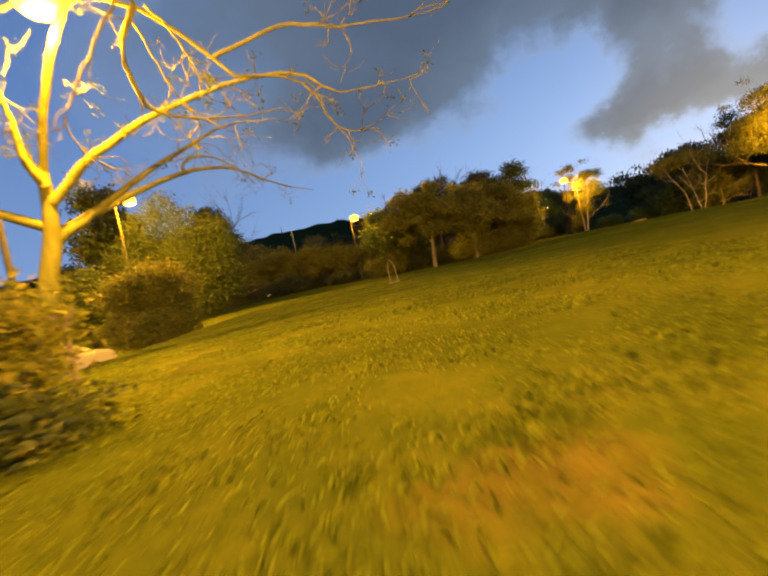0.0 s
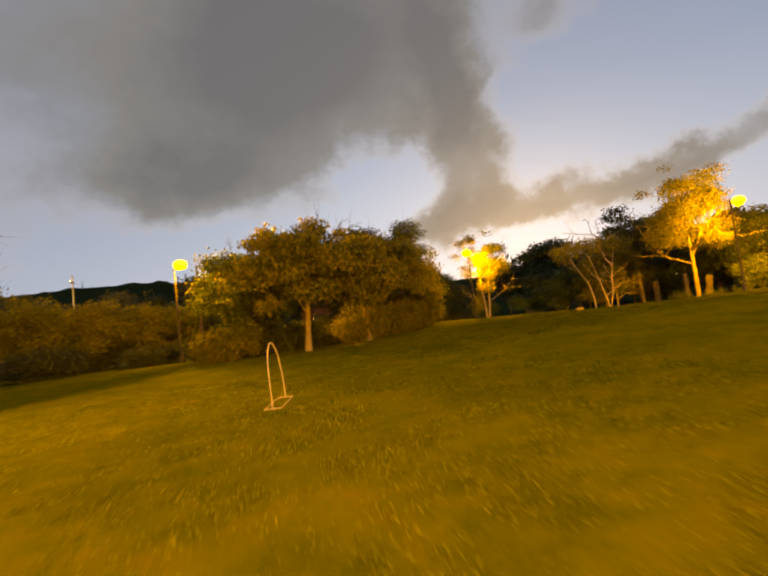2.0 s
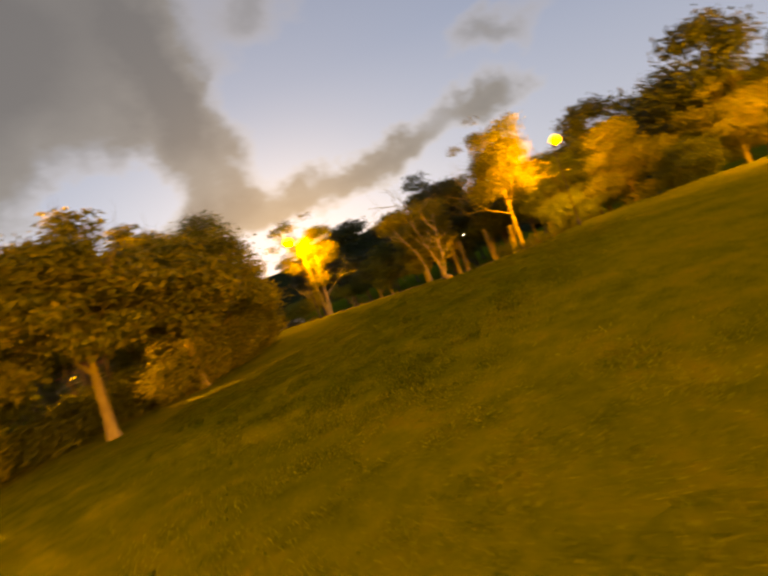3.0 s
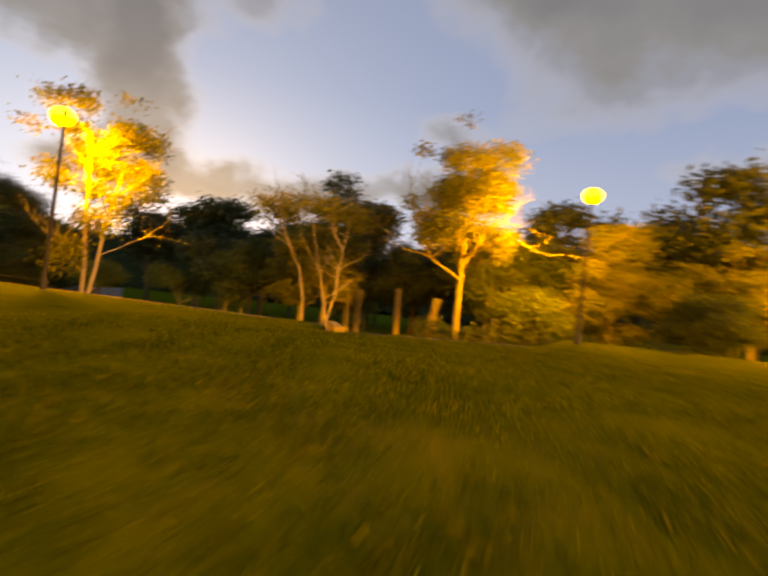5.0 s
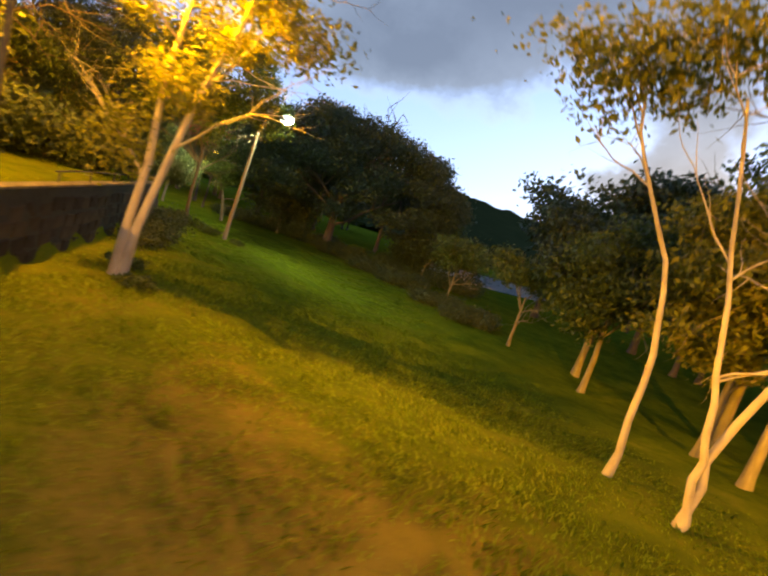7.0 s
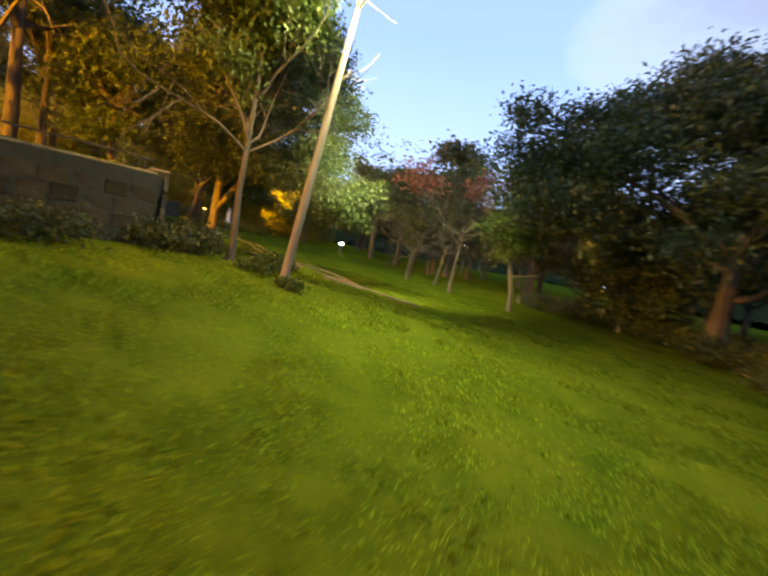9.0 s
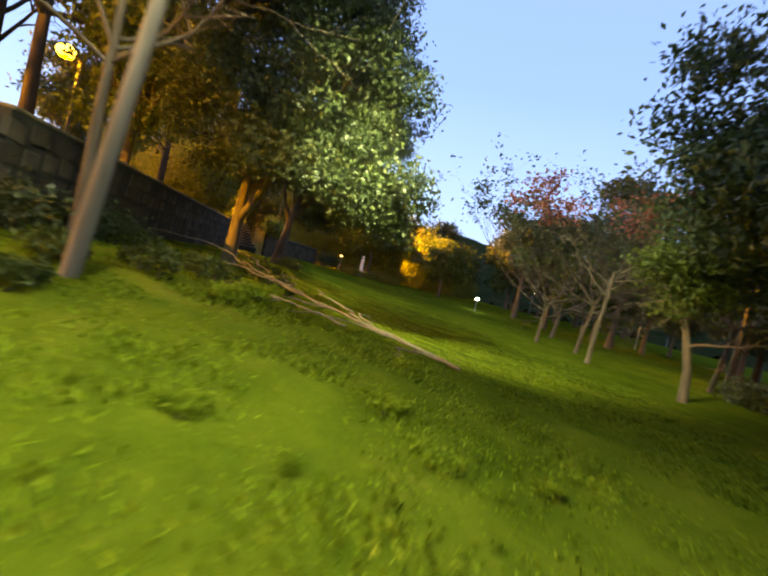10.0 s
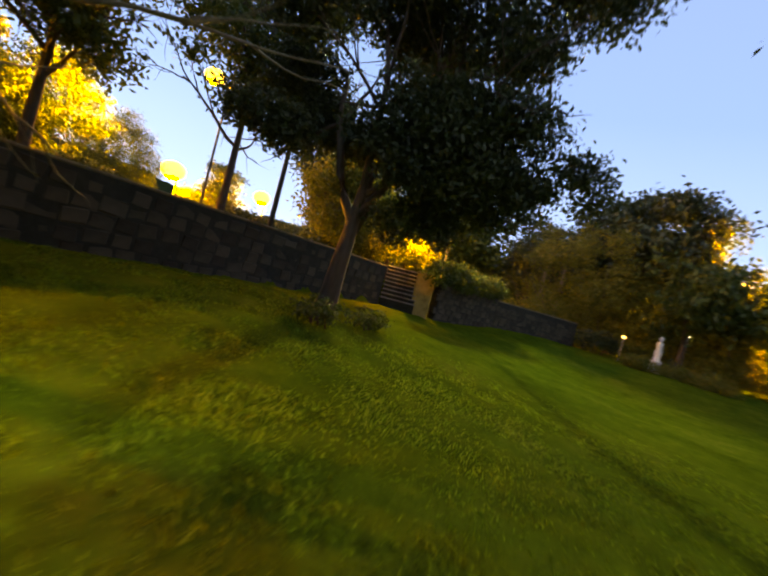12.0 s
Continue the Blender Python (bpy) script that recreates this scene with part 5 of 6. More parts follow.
    for k, (start, way, r) in enumerate(mains):
        pts = np.array([start, *way], float)
        s = np.linspace(0, len(pts) - 1, 18)
        i = np.minimum(s.astype(int), len(pts) - 2)
        u = (s - i)[:, None]
        p0, p1, p2, p3 = pts[np.maximum(i - 1, 0)], pts[i], pts[i + 1], pts[np.minimum(i + 2, len(pts) - 1)]
        fine = 0.5 * (2 * p1 + (p2 - p0) * u + (2 * p0 - 5 * p1 + 4 * p2 - p3) * u**2 + (3 * p1 - p0 - 3 * p2 + p3) * u**3)
        fine += np.cumsum(rng.normal(0, 0.02, fine.shape), 0)
        limb = put("limb", mesh_from("limb", *tubes([(fine, np.linspace(r, 0.009, 18))], 8), M_BARK_LAMPLIT), ob)
        twig_tubes = []
        for j in range(10):
            at = rng.integers(7, 18)
            d = fine[at] - fine[at - 1]
            d = d / np.linalg.norm(d) + rng.normal(0, 0.75, 3)
            ln = rng.uniform(0.4, 1.3)
            tw = wander(rng, fine[at], d, ln, 9, 0.5, rng.choice([-0.9, 0.7]))
            twig_tubes.append((tw, np.linspace(0.013, 0.004, 10)))
            tips.append(tw[-1])
            for _ in range(3):
                b = rng.integers(3, 9)
                d2 = tw[b] - tw[b - 1]
                d2 = d2 / np.linalg.norm(d2) + rng.normal(0, 0.8, 3)
                t2 = wander(rng, tw[b], d2, ln * 0.5, 6, 0.5, 0.5)
                twig_tubes.append((t2, np.linspace(0.007, 0.003, 7)))
                tips.append(t2[-1])
        v, f = tubes(twig_tubes, 5)
        tagged(put("twig_spray", mesh_from("twig_spray", v, f, M_BARK_LAMPLIT), limb), kind="stuff")
    tips = np.array(tips)
    pick = tips[rng.random(len(tips)) < 0.22]
    pts = np.repeat(pick, 11, 0) + rng.normal(0, 0.055, (len(pick) * 11, 3))
    v, f = leaves(rng, pts, np.tile((0, 0, 1.0), (len(pts), 1)), 0.035, 0.5)
    put("leaf_tuft", mesh_from("leaf_tuft", v, f, M_LEAF, smooth=False), ob, "small fresh yellow-green leaf tufts")


bare_tree()

# ---------------------------------------------------------------- shrubs and hedges


def shrub(at, seed, blobs, count, leaf, label, foliage=None, name="shrub", category="shrub", clump=0.2):
    ob = thing(name, label, category, (at[0], at[1], ground_at(*at)))
    rng = np.random.default_rng(seed)
    t = []
    for k in range(9):
        b = blobs[rng.integers(len(blobs))]
        t.append((wander(rng, (b[0] * 0.5 + rng.normal(0, 0.1), b[1] * 0.5 + rng.normal(0, 0.1), -0.15), (b[0] * 0.3, b[1] * 0.3, 1.0), b[2] + 0.1, 6, 0.15), np.linspace(0.035, 0.01, 7)))
    for one in t:
        put("stem", mesh_from("stem", *tubes([one], 5), M_BARK_DARK), ob)
    put("foliage", crown_mesh("foliage", seed + 1, blobs, count, leaf, foliage or M_LEAF, clump, 0.35), ob)
    return ob


shrub((-3.9, 4.4), 901, [(0, 0, 1.0, 0.75, 0.8, 0.45), (-0.7, 0.2, 1.1, 0.7, 0.7, 0.45), (0.1, -0.9, 0.75, 0.6, 0.6, 0.5), (-0.9, -0.8, 0.9, 0.8, 0.7, 0.5), (-0.2, 0.1, 0.45, 0.7, 0.8, 0.35)], 8000, 0.055, "leafy bush with lamplit yellow top", M_LEAF_LIT)
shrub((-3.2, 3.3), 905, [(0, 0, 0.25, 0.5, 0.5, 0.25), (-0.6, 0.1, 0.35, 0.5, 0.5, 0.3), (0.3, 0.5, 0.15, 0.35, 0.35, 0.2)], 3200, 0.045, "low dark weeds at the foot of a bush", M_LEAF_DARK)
shrub((-12.3, 24.4), 911, [(0, 0, 3.6, 1.6, 1.4, 1.3), (1.2, 0.3, 3.0, 1.1, 1.1, 1.0), (-1.5, -0.3, 3.2, 1.3, 1.2, 1.2), (0.3, 0, 1.8, 2.0, 1.6, 1.3), (-1.4, 0, 1.4, 1.6, 1.4, 1.2)], 20000, 0.085, "rounded leafy bush with a lamplit crest", M_LEAF_LIT, clump=0.25)
shrub((-13.6, 33.0), 915, [(0, 0, 5.4, 1.5, 1.5, 1.7), (1.6, 0.2, 4.8, 1.2, 1.2, 1.5), (-1.8, 0.3, 4.6, 1.5, 1.5, 1.4), (0.6, 0, 3.2, 2.6, 1.9, 1.5), (-2.6, 0, 2.6, 2.2, 1.8, 1.6), (2.4, 0.3, 2.4, 1.6, 1.5, 1.6), (0.2, 0.2, 7.0, 1.0, 1.0, 1.2), (1.7, 0.2, 6.4, 0.7, 0.7, 1.1), (2.6, 0.2, 6.0, 0.8, 0.7, 1.0), (-1.2, 0, 8.2, 1.1, 1.1, 1.3), (-2.8, 0, 7.0, 1.4, 1.3, 1.4), (-4.2, 0, 5.2, 1.5, 1.4, 1.5), (3.0, 0.2, 4.6, 0.8, 0.8, 1.2), (0, 0, 1.2, 3.0, 2.0, 1.2)], 46000, 0.08, "tall feathery shrub glowing in lamplight", M_LEAF, clump=0.3)
shrub((-19.5, 30.0), 919, [(0, 0, 3.0, 2.4, 2.0, 1.8), (-2.0, -1, 2.4, 2.0, 1.8, 1.6), (1.8, 0.4, 1.6, 2.0, 1.6, 1.3), (0, 0, 4.4, 1.5, 1.4, 1.0)], 17000, 0.08, "dense dark shrub mass beside the field", M_LEAF, clump=0.3)
shrub((-11.4, 22.6), 923, [(0, 0, 1.3, 1.2, 1.0, 0.8), (-0.9, -0.2, 1.2, 0.9, 0.8, 0.8), (0.8, 0.5, 1.0, 0.9, 0.8, 0.7), (0, 0, 0.5, 1.3, 1.1, 0.5)], 9000, 0.07, "low round bush at the field's side", M_LEAF_LIT)
for k, (x, y, s) in enumerate(((-17.5, 41, 1.0), (-20.5, 47, 1.2), (-17, 53, 1.1), (-12.5, 58, 1.0), (-8, 62, 0.9), (-24, 37, 1.1))):
    shrub((x, y), 930 + 4 * k, [(0, 0, 1.3 * s, 2.2 * s, 2.0 * s, 1.2 * s), (1.8 * s, 0.4, 1.0 * s, 1.6 * s, 1.5, 0.9 * s), (-1.7 * s, -0.3, 1.1 * s, 1.6 * s, 1.5, 1.0 * s)], 8000, 0.085, "dark shrub clump behind the field", M_LEAF_DARK, clump=0.3)


# the darker leaf colour carries the shade beneath the trees
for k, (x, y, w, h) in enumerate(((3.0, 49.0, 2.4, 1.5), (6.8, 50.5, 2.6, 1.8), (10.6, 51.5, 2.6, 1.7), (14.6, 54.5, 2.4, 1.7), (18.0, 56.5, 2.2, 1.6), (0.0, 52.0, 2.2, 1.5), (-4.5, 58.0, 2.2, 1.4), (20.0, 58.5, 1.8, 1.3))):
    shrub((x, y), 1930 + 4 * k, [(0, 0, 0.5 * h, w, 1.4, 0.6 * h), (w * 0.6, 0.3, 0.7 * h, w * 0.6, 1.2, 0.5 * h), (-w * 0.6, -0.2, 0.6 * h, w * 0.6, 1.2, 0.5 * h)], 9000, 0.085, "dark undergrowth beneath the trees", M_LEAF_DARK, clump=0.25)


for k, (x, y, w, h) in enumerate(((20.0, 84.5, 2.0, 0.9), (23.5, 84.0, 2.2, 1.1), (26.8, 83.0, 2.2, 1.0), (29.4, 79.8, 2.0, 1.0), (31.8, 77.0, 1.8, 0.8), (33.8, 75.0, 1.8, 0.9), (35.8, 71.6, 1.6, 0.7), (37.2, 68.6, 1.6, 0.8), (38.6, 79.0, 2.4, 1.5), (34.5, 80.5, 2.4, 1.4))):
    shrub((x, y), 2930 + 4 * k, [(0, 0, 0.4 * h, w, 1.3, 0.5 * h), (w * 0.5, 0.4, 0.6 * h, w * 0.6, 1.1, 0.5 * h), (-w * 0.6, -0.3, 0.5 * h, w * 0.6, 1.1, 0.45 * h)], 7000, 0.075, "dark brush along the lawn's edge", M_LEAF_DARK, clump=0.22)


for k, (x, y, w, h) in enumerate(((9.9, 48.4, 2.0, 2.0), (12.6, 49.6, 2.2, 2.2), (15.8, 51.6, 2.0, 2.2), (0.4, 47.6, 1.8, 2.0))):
    shrub((x, y), 3930 + 4 * k, [(0, 0, 0.5 * h, w, 1.3, 0.55 * h), (w * 0.6, 0.3, 0.7 * h, w * 0.6, 1.1, 0.5 * h), (-w * 0.6, -0.2, 0.5 * h, w * 0.6, 1.1, 0.5 * h)], 9000, 0.085, "leafy lamplit bush below the field-edge trees", M_LEAF_LIT, clump=0.28)


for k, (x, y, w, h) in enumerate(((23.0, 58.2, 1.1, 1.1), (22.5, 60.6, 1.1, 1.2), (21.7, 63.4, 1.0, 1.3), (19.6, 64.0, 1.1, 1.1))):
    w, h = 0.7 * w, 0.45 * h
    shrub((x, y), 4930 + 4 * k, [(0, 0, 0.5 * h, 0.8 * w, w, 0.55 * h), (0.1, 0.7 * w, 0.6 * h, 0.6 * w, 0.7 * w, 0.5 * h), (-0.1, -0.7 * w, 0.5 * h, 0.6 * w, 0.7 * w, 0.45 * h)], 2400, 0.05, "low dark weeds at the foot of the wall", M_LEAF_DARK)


# leaf colour brightened to lift this dimly lit mass of trees
rng_mass = np.random.default_rng(77)
for k, (x, y, h) in enumerate(((-23.4, 73.2, 8.6), (-23.2, 76.6, 9.6), (-23.0, 80.4, 8.8), (-22.6, 84.4, 7.4), (-21.6, 88.6, 5.6), (-20.8, 92.2, 5.2))):
    mass = [(rng_mass.normal(0, 0.9), rng_mass.normal(0, 1.5), h * f, 1.9 * (1.15 - f * 0.75), 2.3 * (1.15 - f * 0.75), h * 0.13) for f in (0.12, 0.15, 0.25, 0.3, 0.42, 0.5, 0.58, 0.68, 0.74, 0.85, 0.93)]
    shrub((x, y), 5930 + 4 * k, mass, 17000, 0.1, "tall dense dark shrub tree beyond the lawn", M_LEAF_LIT, clump=0.3)
shrub((-28.0, 84.6), 5990, [(0, 0, 5.6, 0.9, 1.4, 0.7), (0.2, 1.0, 4.6, 0.8, 1.3, 0.7), (0.3, -0.9, 4.4, 0.8, 1.2, 0.7), (0.1, 0.2, 3.2, 0.9, 1.6, 0.8), (0.1, 0.6, 6.6, 0.7, 0.9, 0.5)], 5000, 0.11, "small leafy tree glowing round a lamp", M_LEAF_LIT, clump=0.3)
for k, (x, y) in enumerate(((-16.2, 78.6), (-16.6, 80.8), (-15.4, 82.4))):
    shrub((x, y), 6030 + 4 * k, [(0, 0, 0.4, 0.6, 0.7, 0.4), (0.2, 0.5, 0.3, 0.5, 0.5, 0.3), (0.1, -0.5, 0.35, 0.5, 0.5, 0.3)], 1800, 0.07, "pale low bush at the foot of a statue", M_LEAF_LIT)


def hedge(a, b, z0, h, w, seed, count, label, foliage=None):
    rng = np.random.default_rng(seed)
    a, b = np.array(a, float), np.array(b, float)
    n = max(4, int(np.hypot(*(b - a)) / 0.9))
    ob = thing("hedge", label, "hedge", (a[0], a[1], z0))
    blobs = []
    for k in range(n + 1):
        p = (b - a) * k / n
        blobs.append((p[0], p[1], h * rng.uniform(0.45, 0.6), 0.7, w, h * rng.uniform(0.42, 0.56)))
    stems = []
    for k in range(n):
        p = (b - a) * (k + 0.5) / n
        stems.append((wander(rng, (p[0], p[1], -0.2), (0, 0, 1), h * 0.8, 5, 0.2), np.linspace(0.03, 0.01, 6)))
    for one in stems:
        put("stem", mesh_from("stem", *tubes([one], 5), M_BARK_DARK), ob)
    put("foliage", crown_mesh("foliage", seed + 1, blobs, count, 0.07, foliage or M_LEAF_DARK, 0.14, 0.35), ob)
    return ob


hedge((37.2, 44.5), (38.0, 32.0), -1.2, 1.9, 0.6, 951, 9000, "rough dark hedge past the field edge")
hedge((-4.4, 68.9), (-10.0, 70.4), 0.3, 1.3, 0.6, 963, 7000, "leafy hedge above the stone wall", M_LEAF)
hedge((-18.0, 75.5), (-30.0, 82.0), -0.9, 1.3, 0.6, 967, 8000, "low dark hedge beyond the lawn")
hedge((38, 87.5), (52, 95.5), -1.9, 1.0, 0.6, 971, 8000, "low dark hedge behind the lower lawn")

# ---------------------------------------------------------------- stumps, statue, poles


def pollard(x, y, z, h, r, label, seed):
    ob = thing("tree_stump", label, "tree stump", (x, y, z), "tall stumps")
    rng = np.random.default_rng(seed)
    line = trunk_line(seed, h, (rng.normal(0, 0.12), rng.normal(0, 0.12)), 0.25, 12)
    rad = flare(12, r, r * 0.85, 1.3) * (1 + rng.normal(0, 0.06, 12))
    v, f = tubes([(line, rad)], 14)
    v = v + rng.normal(0, r * 0.03, v.shape)
    put("trunk", mesh_from("trunk", v, f, M_BARK), ob)
    top = line[-1]
    ring = np.array([(math.cos(a) * rad[-1] * 0.97, math.sin(a) * rad[-1] * 0.97, rng.normal(0, 0.04)) for a in np.linspace(0, 2 * np.pi, 14, endpoint=False)]) + top
    put("cut_top", mesh_from("cut_top", np.vstack([ring, top + (0, 0, 0.05)]), [(i, (i + 1) % 14, 14) for i in range(14)], M_DEADWOOD), ob)


pollard(48.2, 54.8, ground_at(48.2, 54.8), 4.3, 0.34, "tall thick stump in amber light", 981)
pollard(48.0, 50.8, ground_at(48.0, 50.8), 4.0, 0.26, "tall narrow stump among dark trees", 982)
pollard(45.0, 46.8, ground_at(45.0, 46.8), 3.2, 0.34, "dim broken trunk near the hedge", 983)
pollard(41.9, 41.4, ground_at(41.9, 41.4), 2.3, 0.24, "short pale stump at the field edge", 984)


def statue():
    """A plain pale figure on a stepped foot, as one turned shape."""
    prof = [(0.42, 0.0), (0.42, 0.2), (0.34, 0.22), (0.34, 0.62), (0.4, 0.64), (0.4, 0.7), (0.24, 0.74), (0.2, 1.0), (0.23, 1.25), (0.16, 1.5), (0.22, 1.7), (0.18, 1.82), (0.08, 1.88), (0.08, 1.92), (0.14, 2.02), (0.13, 2.14), (0.02, 2.22)]
    n = 18
    ang = np.linspace(0, 2 * np.pi, n, endpoint=False)
    v = np.array([(r * math.cos(a), r * math.sin(a) * 0.85, z) for r, z in prof for a in ang])
    f = np.array([(i * n + j, i * n + (j + 1) % n, (i + 1) * n + (j + 1) % n, (i + 1) * n + j) for i in range(len(prof) - 1) for j in range(n)])
    m = noisy("white_stone", [(0.5, 0.52, 0.47), (0.75, 0.76, 0.7)], 6, 5, rough=0.7, bump=0.2)
    ob = new("statue", mesh_from("statue", v, f, m))
    ob.location = (-17.2, 79.7, ground_at(-17.2, 79.7))
    tagged(ob, "pale stone garden statue on a round foot", "statue")


statue()


def utility_pole(x, y, top, label, thick=1.0):
    g = ground_at(x, y)
    ob = thing("utility_pole", label, "pole", (x, y, g), "pale poles")
    v, f = tubes([(np.array([[0, 0, -0.3], [0, 0, (top - g) * 0.5], [0.05, 0, top - g]]), [0.17 * thick, 0.15 * thick, 0.13 * thick])], 10)
    put("pole", mesh_from("pole", v, f, M_WOOD), ob)
    bm = bmesh.new()
    box(bm, -0.06, 0.06, -0.7, 0.7, top - g - 0.75, top - g - 0.63, 0.01)
    part("crossarm", bm, M_WOOD, ob)
    for s in (-0.55, 0.55):
        bm = bmesh.new()
        bmesh.ops.create_cone(bm, cap_ends=True, segments=8, radius1=0.05, radius2=0.03, depth=0.16, matrix=Matrix.Translation((0, s, top - g - 0.55)))
        part("insulator", bm, M_STEEL, ob)


utility_pole(-30.0, 71.4, 7.0, "pale wooden pole lit from below")
utility_pole(-29.8, 73.0, 6.9, "second pale wooden pole beside it")
utility_pole(-12.0, 66.8, 9.0, "thin dark pole above the steps", 0.4)

# ---------------------------------------------------------------- fallen branch on the lawn


def fallen_branch():
    ob = thing("fallen_branch", "dead pale branch lying on the lawn", "branch")
    rng = np.random.default_rng(404)

    def lay(pts, r0, r1, name, n=16):
        pts = np.array(pts, float)
        s = np.linspace(0, len(pts) - 1, n)
        i = np.minimum(s.astype(int), len(pts) - 2)
        p = pts[i] + (pts[i + 1] - pts[i]) * (s - i)[:, None]
        p[:, :2] += np.cumsum(rng.normal(0, 0.08, (n, 2)), 0)
        z = ground_z(p[:, 0], p[:, 1]) + p[:, 2]
        p[:, 2] = z
        v, f = tubes([(p, np.linspace(r0, r1, n))], 7)
        put(name, mesh_from(name, v, f, M_DEADWOOD), ob)
        return p

    lay([(22.3, 70.7, 0.06), (21.4, 69.9, 0.10), (20.2, 68.7, 0.16), (19.0, 67.6, 0.22), (18.0, 66.6, 0.34)], 0.034, 0.012, "main_stem", 34)
    for pts in ([(21.3, 69.8, 0.12), (20.6, 68.6, 0.22), (20.4, 67.6, 0.12), (20.6, 66.8, 0.04)],
                [(20.6, 69.1, 0.15), (19.6, 68.9, 0.3), (18.6, 68.9, 0.34), (17.7, 69.2, 0.2)],
                [(21.8, 70.2, 0.1), (21.8, 69.0, 0.14), (22.0, 68.0, 0.08), (22.4, 67.2, 0.03)],
                [(19.6, 68.1, 0.2), (19.3, 67.0, 0.3), (19.4, 66.1, 0.2)],
                [(19.0, 67.6, 0.25), (18.0, 67.6, 0.45), (17.0, 67.3, 0.5)],
                [(20.4, 67.6, 0.13), (20.9, 67.0, 0.1), (21.5, 66.7, 0.03)],
                [(21.9, 68.6, 0.11), (21.3, 67.9, 0.14), (21.2, 67.2, 0.05)],
                [(21.0, 69.5, 0.12), (20.0, 69.6, 0.25), (19.2, 70.0, 0.2), (18.6, 70.6, 0.05)],
                [(20.2, 68.7, 0.15), (20.0, 67.6, 0.3), (19.7, 66.8, 0.35), (19.9, 66.0, 0.2)],
                [(22.0, 70.4, 0.06), (22.5, 69.6, 0.1), (22.9, 69.0, 0.05)],
                [(19.4, 67.9, 0.2), (18.6, 68.3, 0.4), (17.8, 68.4, 0.4)],
                [(18.4, 67.0, 0.3), (18.1, 66.0, 0.5), (18.3, 65.2, 0.4)]):
        lay(pts, 0.019, 0.005, "side_branch", 24)


fallen_branch()


def dead_stick(a, b, seed, label):
    """A bare stick lying on the ground, with two side twigs."""
    rng = np.random.default_rng(seed)
    ob = thing("dead_stick", label, "stick", (a[0], a[1], ground_at(*a)))
    d = np.array([b[0] - a[0], b[1] - a[1]])
    t = np.linspace(0, 1, 12)
    p = np.stack([d[0] * t, d[1] * t, 0.05 + 0.05 * np.sin(t * 3)], -1) + np.cumsum(rng.normal(0, 0.012, (12, 3)) * (1, 1, 0.3), 0)
    p[:, 2] += ground_z(p[:, 0] + a[0], p[:, 1] + a[1]) - ground_at(*a)
    put("stem", mesh_from("stem", *tubes([(p, np.linspace(0.03, 0.012, 12))], 7), M_DEADWOOD), ob)
    for k in (5, 8):
        q = wander(rng, p[k], (d[1] * 0.6 + d[0], -d[0] * 0.6 + d[1], 0.15), 0.5, 6, 0.3)
        put("twig", mesh_from("twig", *tubes([(q, np.linspace(0.012, 0.004, 7))], 5), M_DEADWOOD), ob)


dead_stick((29.6, 42.1), (28.3, 40.9), 51, "pale dead stick lying in rough grass")
dead_stick((23.6, 50.4), (24.6, 49.4), 52, "short dead stick at the wall's foot")
dead_stick((3.4, 3.2), (3.9, 2.9), 53, "small dry stick on the field grass")


def weed(x, y, seed, s, label="leafy weed clump in the lawn", foliage=None):
    return shrub((x, y), seed, [(0, 0, 0.14 * s, 0.3 * s, 0.3 * s, 0.13 * s), (0.25 * s, 0.1 * s, 0.1 * s, 0.22 * s, 0.22 * s, 0.1 * s)], int(420 * s), 0.045, label, foliage or M_LEAF, "weed", "weed", 0.06)


for k, (x, y, s) in enumerate(((22.9, 64.7, 1.3), (24.2, 64.9, 0.9), (22.0, 65.6, 1.5), (20.8, 66.3, 1.6), (19.4, 65.0, 1.4), (18.6, 67.6, 1.7), (16.8, 67.4, 1.8), (6.0, 69.4, 2.4), (4.2, 69.8, 2.0), (23.9, 54.8, 1.2), (24.8, 53.4, 1.1))):
    weed(x, y, 700 + 3 * k, s)

# broad-leaved weeds strewn over the lawn between the pole and the low-crowned tree
rng_weed = np.random.default_rng(71)
weed_kinds = [weed(20.6 + 0.9 * k, 67.4 - 0.4 * k, 760 + 3 * k, 0.8, "low broad-leaved weed in the grass", M_LAWN_BLADE) for k in range(3)]
for k in range(34):
    x, y = rng_weed.uniform(15.5, 26.5), rng_weed.uniform(65.6, 71.0)
    c = copy_thing(weed_kinds[k % 3], pose(x, y, ground_at(x, y) - 0.03, 0, 0, rng_weed.uniform(0, 360)))
    q = rng_weed.uniform(0.35, 0.8)
    c.scale = (q, q, q * 0.8)

# ---------------------------------------------------------------- parked car beside the field


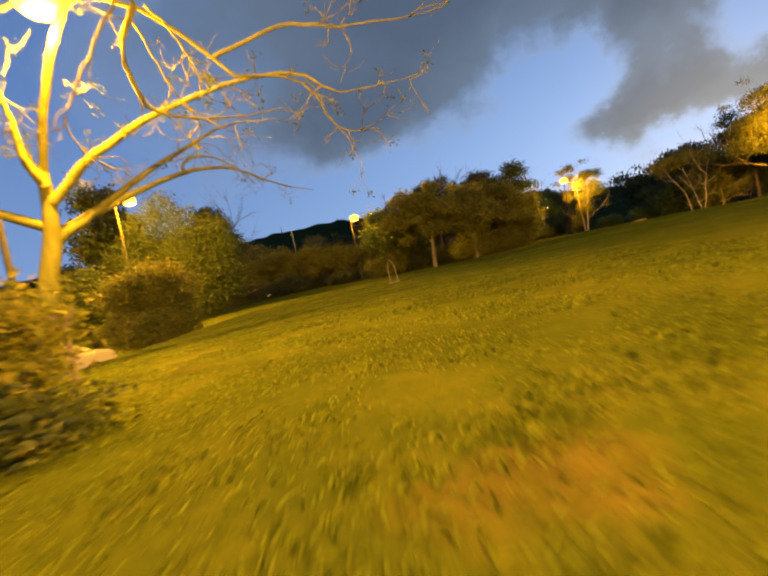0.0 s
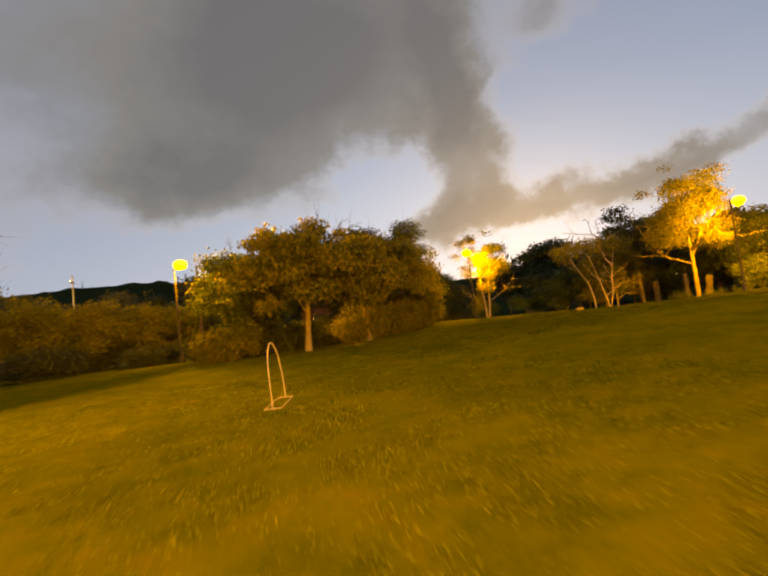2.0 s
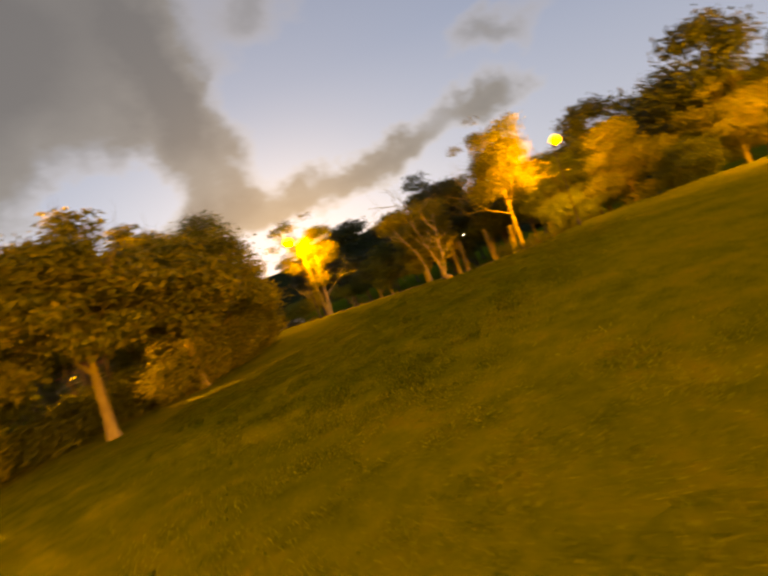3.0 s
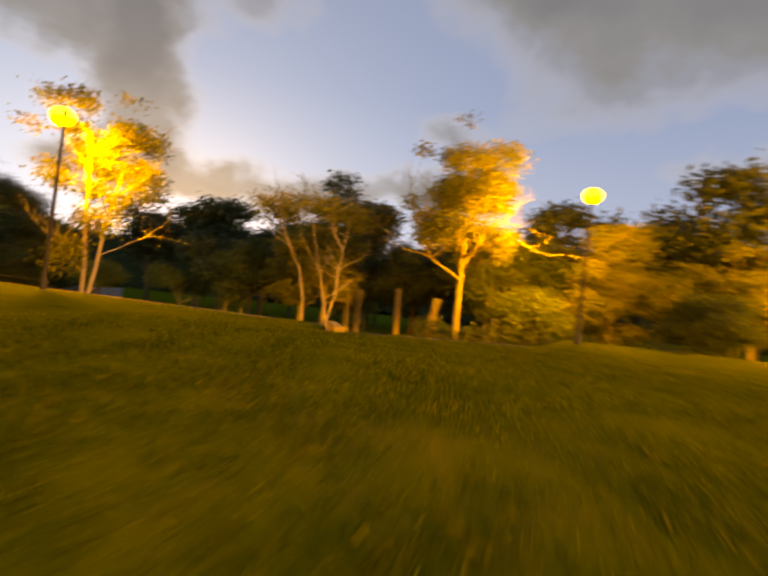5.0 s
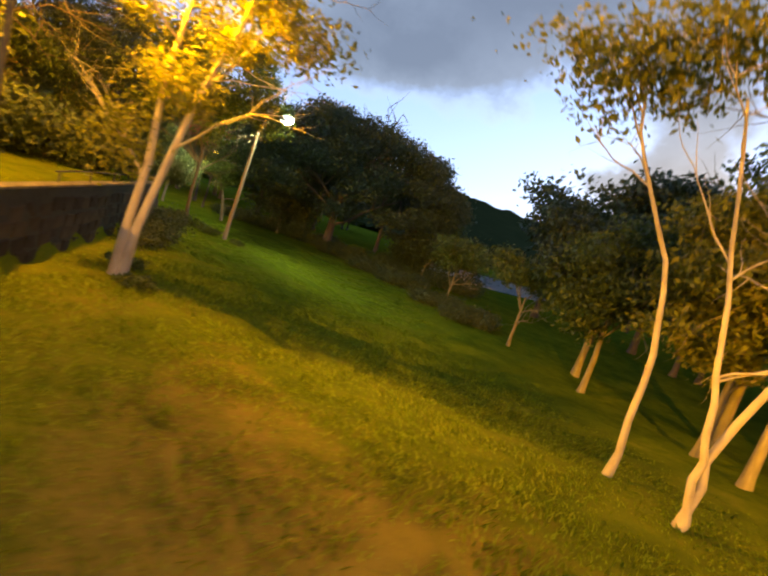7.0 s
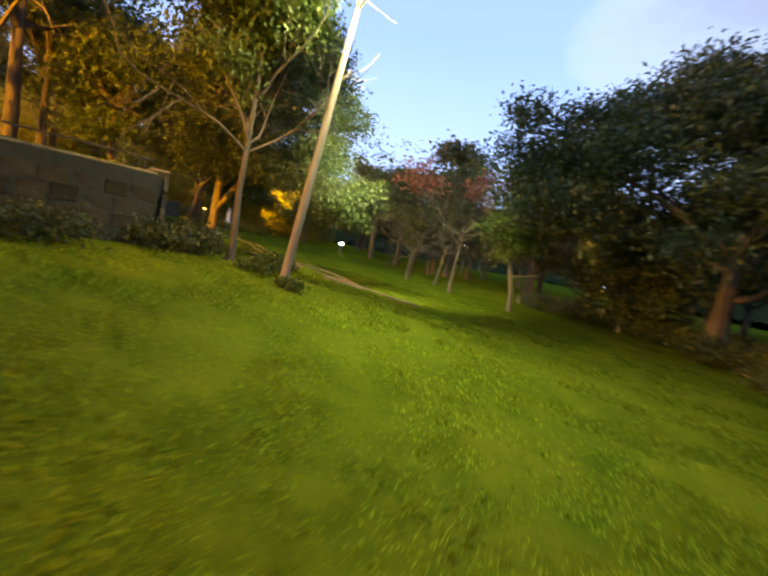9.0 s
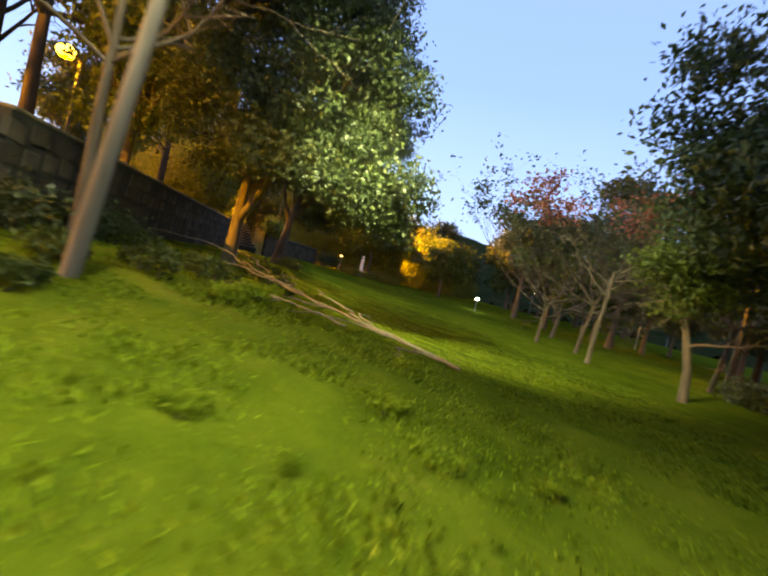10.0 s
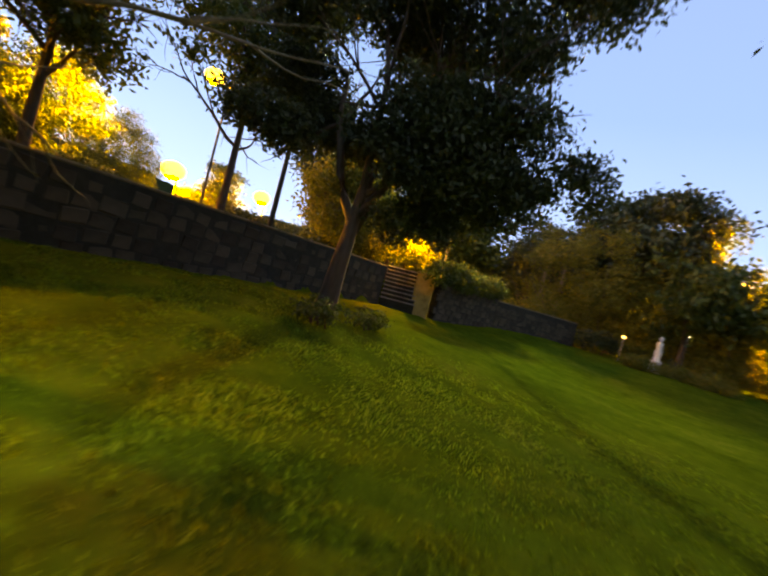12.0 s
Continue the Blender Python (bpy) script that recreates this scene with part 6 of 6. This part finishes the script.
def parked_car(x, y, turn):
    ob = thing("car", "pale silver-gold parked car on the strip below the field", "car")
    ob.matrix_world = pose(x, y, ground_at(x, y), 0, 0, turn)
    paint = noisy("car_paint", [(0.34, 0.32, 0.27), (0.42, 0.39, 0.33)], 3, 3, rough=0.28, spec=0.5, bump=0.0)
    glass, _, gb = material("car_glass", 0.08, 0.5)
    gb.inputs["Base Color"].default_value = (0.02, 0.022, 0.025, 1)
    rubber, _, rb = material("tyre_rubber", 0.85, 0.2)
    rb.inputs["Base Color"].default_value = (0.02, 0.02, 0.02, 1)
    prof = [(-2.05, 0.35), (-2.1, 0.62), (-1.95, 0.85), (-1.1, 0.95), (-0.55, 1.38), (0.75, 1.42), (1.45, 1.02), (2.0, 0.92), (2.1, 0.6), (2.05, 0.35)]
    bm = bmesh.new()
    loops = []
    for s, inset in ((-0.82, 0.0), (0.82, 0.0)):
        loops.append([bm.verts.new((px, s * (1 - 0.14 * max(0, pz - 0.9)), pz)) for px, pz in prof])
    bm.faces.new(loops[0][::-1])
    bm.faces.new(loops[1])
    for i in range(len(prof)):
        j = (i + 1) % len(prof)
        bm.faces.new((loops[0][i], loops[0][j], loops[1][j], loops[1][i]))
    bmesh.ops.recalc_face_normals(bm, faces=bm.faces)
    bmesh.ops.bevel(bm, geom=list(bm.edges), offset=0.06, segments=2, affect="EDGES")
    part("body", bm, paint, ob)
    for s in (-1, 1):
        bm = bmesh.new()
        q = [bm.verts.new((px, s * 0.80, pz)) for px, pz in ((-0.95, 0.98), (-0.5, 1.31), (0.7, 1.34), (1.2, 1.02))]
        bm.faces.new(q)
        bmesh.ops.solidify(bm, geom=bm.faces[:], thickness=0.02)
        part("side_window", bm, glass, ob)
    for px, s in ((-1.3, -1), (-1.3, 1), (1.3, -1), (1.3, 1)):
        bm = bmesh.new()
        bmesh.ops.create_cone(bm, cap_ends=True, segments=18, radius1=0.32, radius2=0.32, depth=0.2, matrix=pose(px, s * 0.76, 0.32, 90))
        w = part("wheel", bm, rubber, ob)
        bm = bmesh.new()
        bmesh.ops.create_cone(bm, cap_ends=True, segments=14, radius1=0.19, radius2=0.17, depth=0.04, matrix=pose(px, s * 0.87, 0.32, 90))
        part("rim", bm, M_STEEL, w)


parked_car(-12.9, 17.05, 35)


def marker_post(x, y, h):
    ob = thing("marker_post", "wooden post with a blank board beside the bush", "post", (x, y, ground_at(x, y)))
    bm = bmesh.new()
    box(bm, -0.035, 0.035, -0.035, 0.035, -0.2, h, 0.006)
    part("post", bm, M_WOOD, ob)
    bm = bmesh.new()
    box(bm, -0.045, 0.045, -0.045, 0.045, h, h + 0.03, 0.008)
    part("cap", bm, M_WOOD, ob)
    bm = bmesh.new()
    box(bm, -0.24, 0.24, -0.06, -0.037, h - 0.34, h - 0.02, 0.006)
    part("board", bm, M_WOOD, ob, "plain pale notice board")


marker_post(-5.25, 7.4, 1.35)

# ---------------------------------------------------------------- woods all round


def wood_proto(seed, h, spread, foliage):
    return tree((0, 0, -60), seed, h * 0.8, 0.22, ball_crown(seed, 13, (0, 0, h), spread, 1.5), "dark leafy tree in the wood", leaf=0.21, count=5500, foliage=foliage, bark=M_BARK_DARK, clump=0.5, group="woodland trees", name="woodland_tree", levels=1)


protos = [wood_proto(1001, 5.2, (3.0, 3.0, 2.6), M_LEAF_DARK), wood_proto(1002, 6.4, (2.8, 3.0, 3.0), M_LEAF_DARK), wood_proto(1003, 4.2, (3.2, 3.0, 2.2), M_LEAF), wood_proto(1004, 7.6, (2.6, 2.6, 3.4), M_LEAF_DARK)]
used = set()
rngw = np.random.default_rng(4242)
spots = []
for (x0, y0, x1, y1, n, wide) in ((-55, 62, -16, 84, 15, 5), (-48, 84, -14, 104, 12, 6), (-10, 96, 20, 104, 11, 5), (20, 94, 44, 100, 9, 5), (46, 84, 62, 60, 9, 5), (58, 56, 60, 30, 9, 5), (51, 50, 55, 14, 9, 2), (60, 26, 70, -6, 8, 6), (-60, 100, 40, 122, 16, 8), (-34, 20, -26, 56, 8, 4), (64, 90, 84, 40, 12, 8), (-40, 62, -62, 30, 9, 6), (-14, 65, -32, 61, 9, 2), (12, 60, 18, 56.5, 0, 2), (-36, 84, -52, 72, 7, 4)):
    for k in range(n):
        t = (k + rngw.uniform(0.1, 0.9)) / n
        spots.append((x0 + (x1 - x0) * t + rngw.normal(0, wide * 0.4), y0 + (y1 - y0) * t + rngw.normal(0, wide * 0.4)))


LAWN_ENDS = ((14.9, 74.3), (19.1, 73.5), (8.0, 78.0), (2.0, 74.0))


def in_sight(x, y):
    """Whether a tree here would stand between the lower lawn and the amber and white lamps beyond the terrace."""
    for lx, ly, ends in ((-30.0, 23.5, LAWN_ENDS[:2]), (-37.0, 32.7, LAWN_ENDS[:2]), (-21.0, 62.5, LAWN_ENDS)):
        for ex, ey in ends:
            dx, dy = lx - ex, ly - ey
            t = ((x - ex) * dx + (y - ey) * dy) / (dx * dx + dy * dy)
            if 0 < t < 1.02 and math.hypot(x - ex - dx * t, y - ey - dy * t) < 3.2:
                return True
    return False


spots = [p for p in spots if not in_sight(*p)]
for k, (x, y) in enumerate(spots):
    src = protos[int(rngw.integers(4))]
    s = rngw.uniform(0.8, 1.3)
    m = pose(x, y, ground_at(x, y), 0, 0, rngw.uniform(0, 360))
    if src not in used:
        used.add(src)
        src.matrix_basis = m
        continue
    c = copy_thing(src, m)
    c.scale = (s, s, s * rngw.uniform(0.9, 1.15))


def low_wall(a, b, z, h, label):
    ob = new("wall_6")
    bm = bmesh.new()
    a, b = Vector((*a, 0)), Vector((*b, 0))
    box(bm, 0, (b - a).length, -0.12, 0.12, -0.3, h, 0.02)
    me = bpy.data.meshes.new("wall_6")
    bm.to_mesh(me)
    bm.free()
    me.materials.append(noisy("pale_stucco", [(0.34, 0.36, 0.38), (0.5, 0.52, 0.54)], 2, 6, rough=0.8, bump=0.2))
    bpy.data.objects.remove(ob)
    ob = new("wall_6", me)
    ob.matrix_world = pose(a.x, a.y, z, 0, 0, math.degrees(math.atan2(b.y - a.y, b.x - a.x)))
    tagged(ob, label, "wall", kind="structure")


low_wall((37, 86.5), (54, 95.0), -2.0, 1.05, "long low pale wall behind the lower lawn")
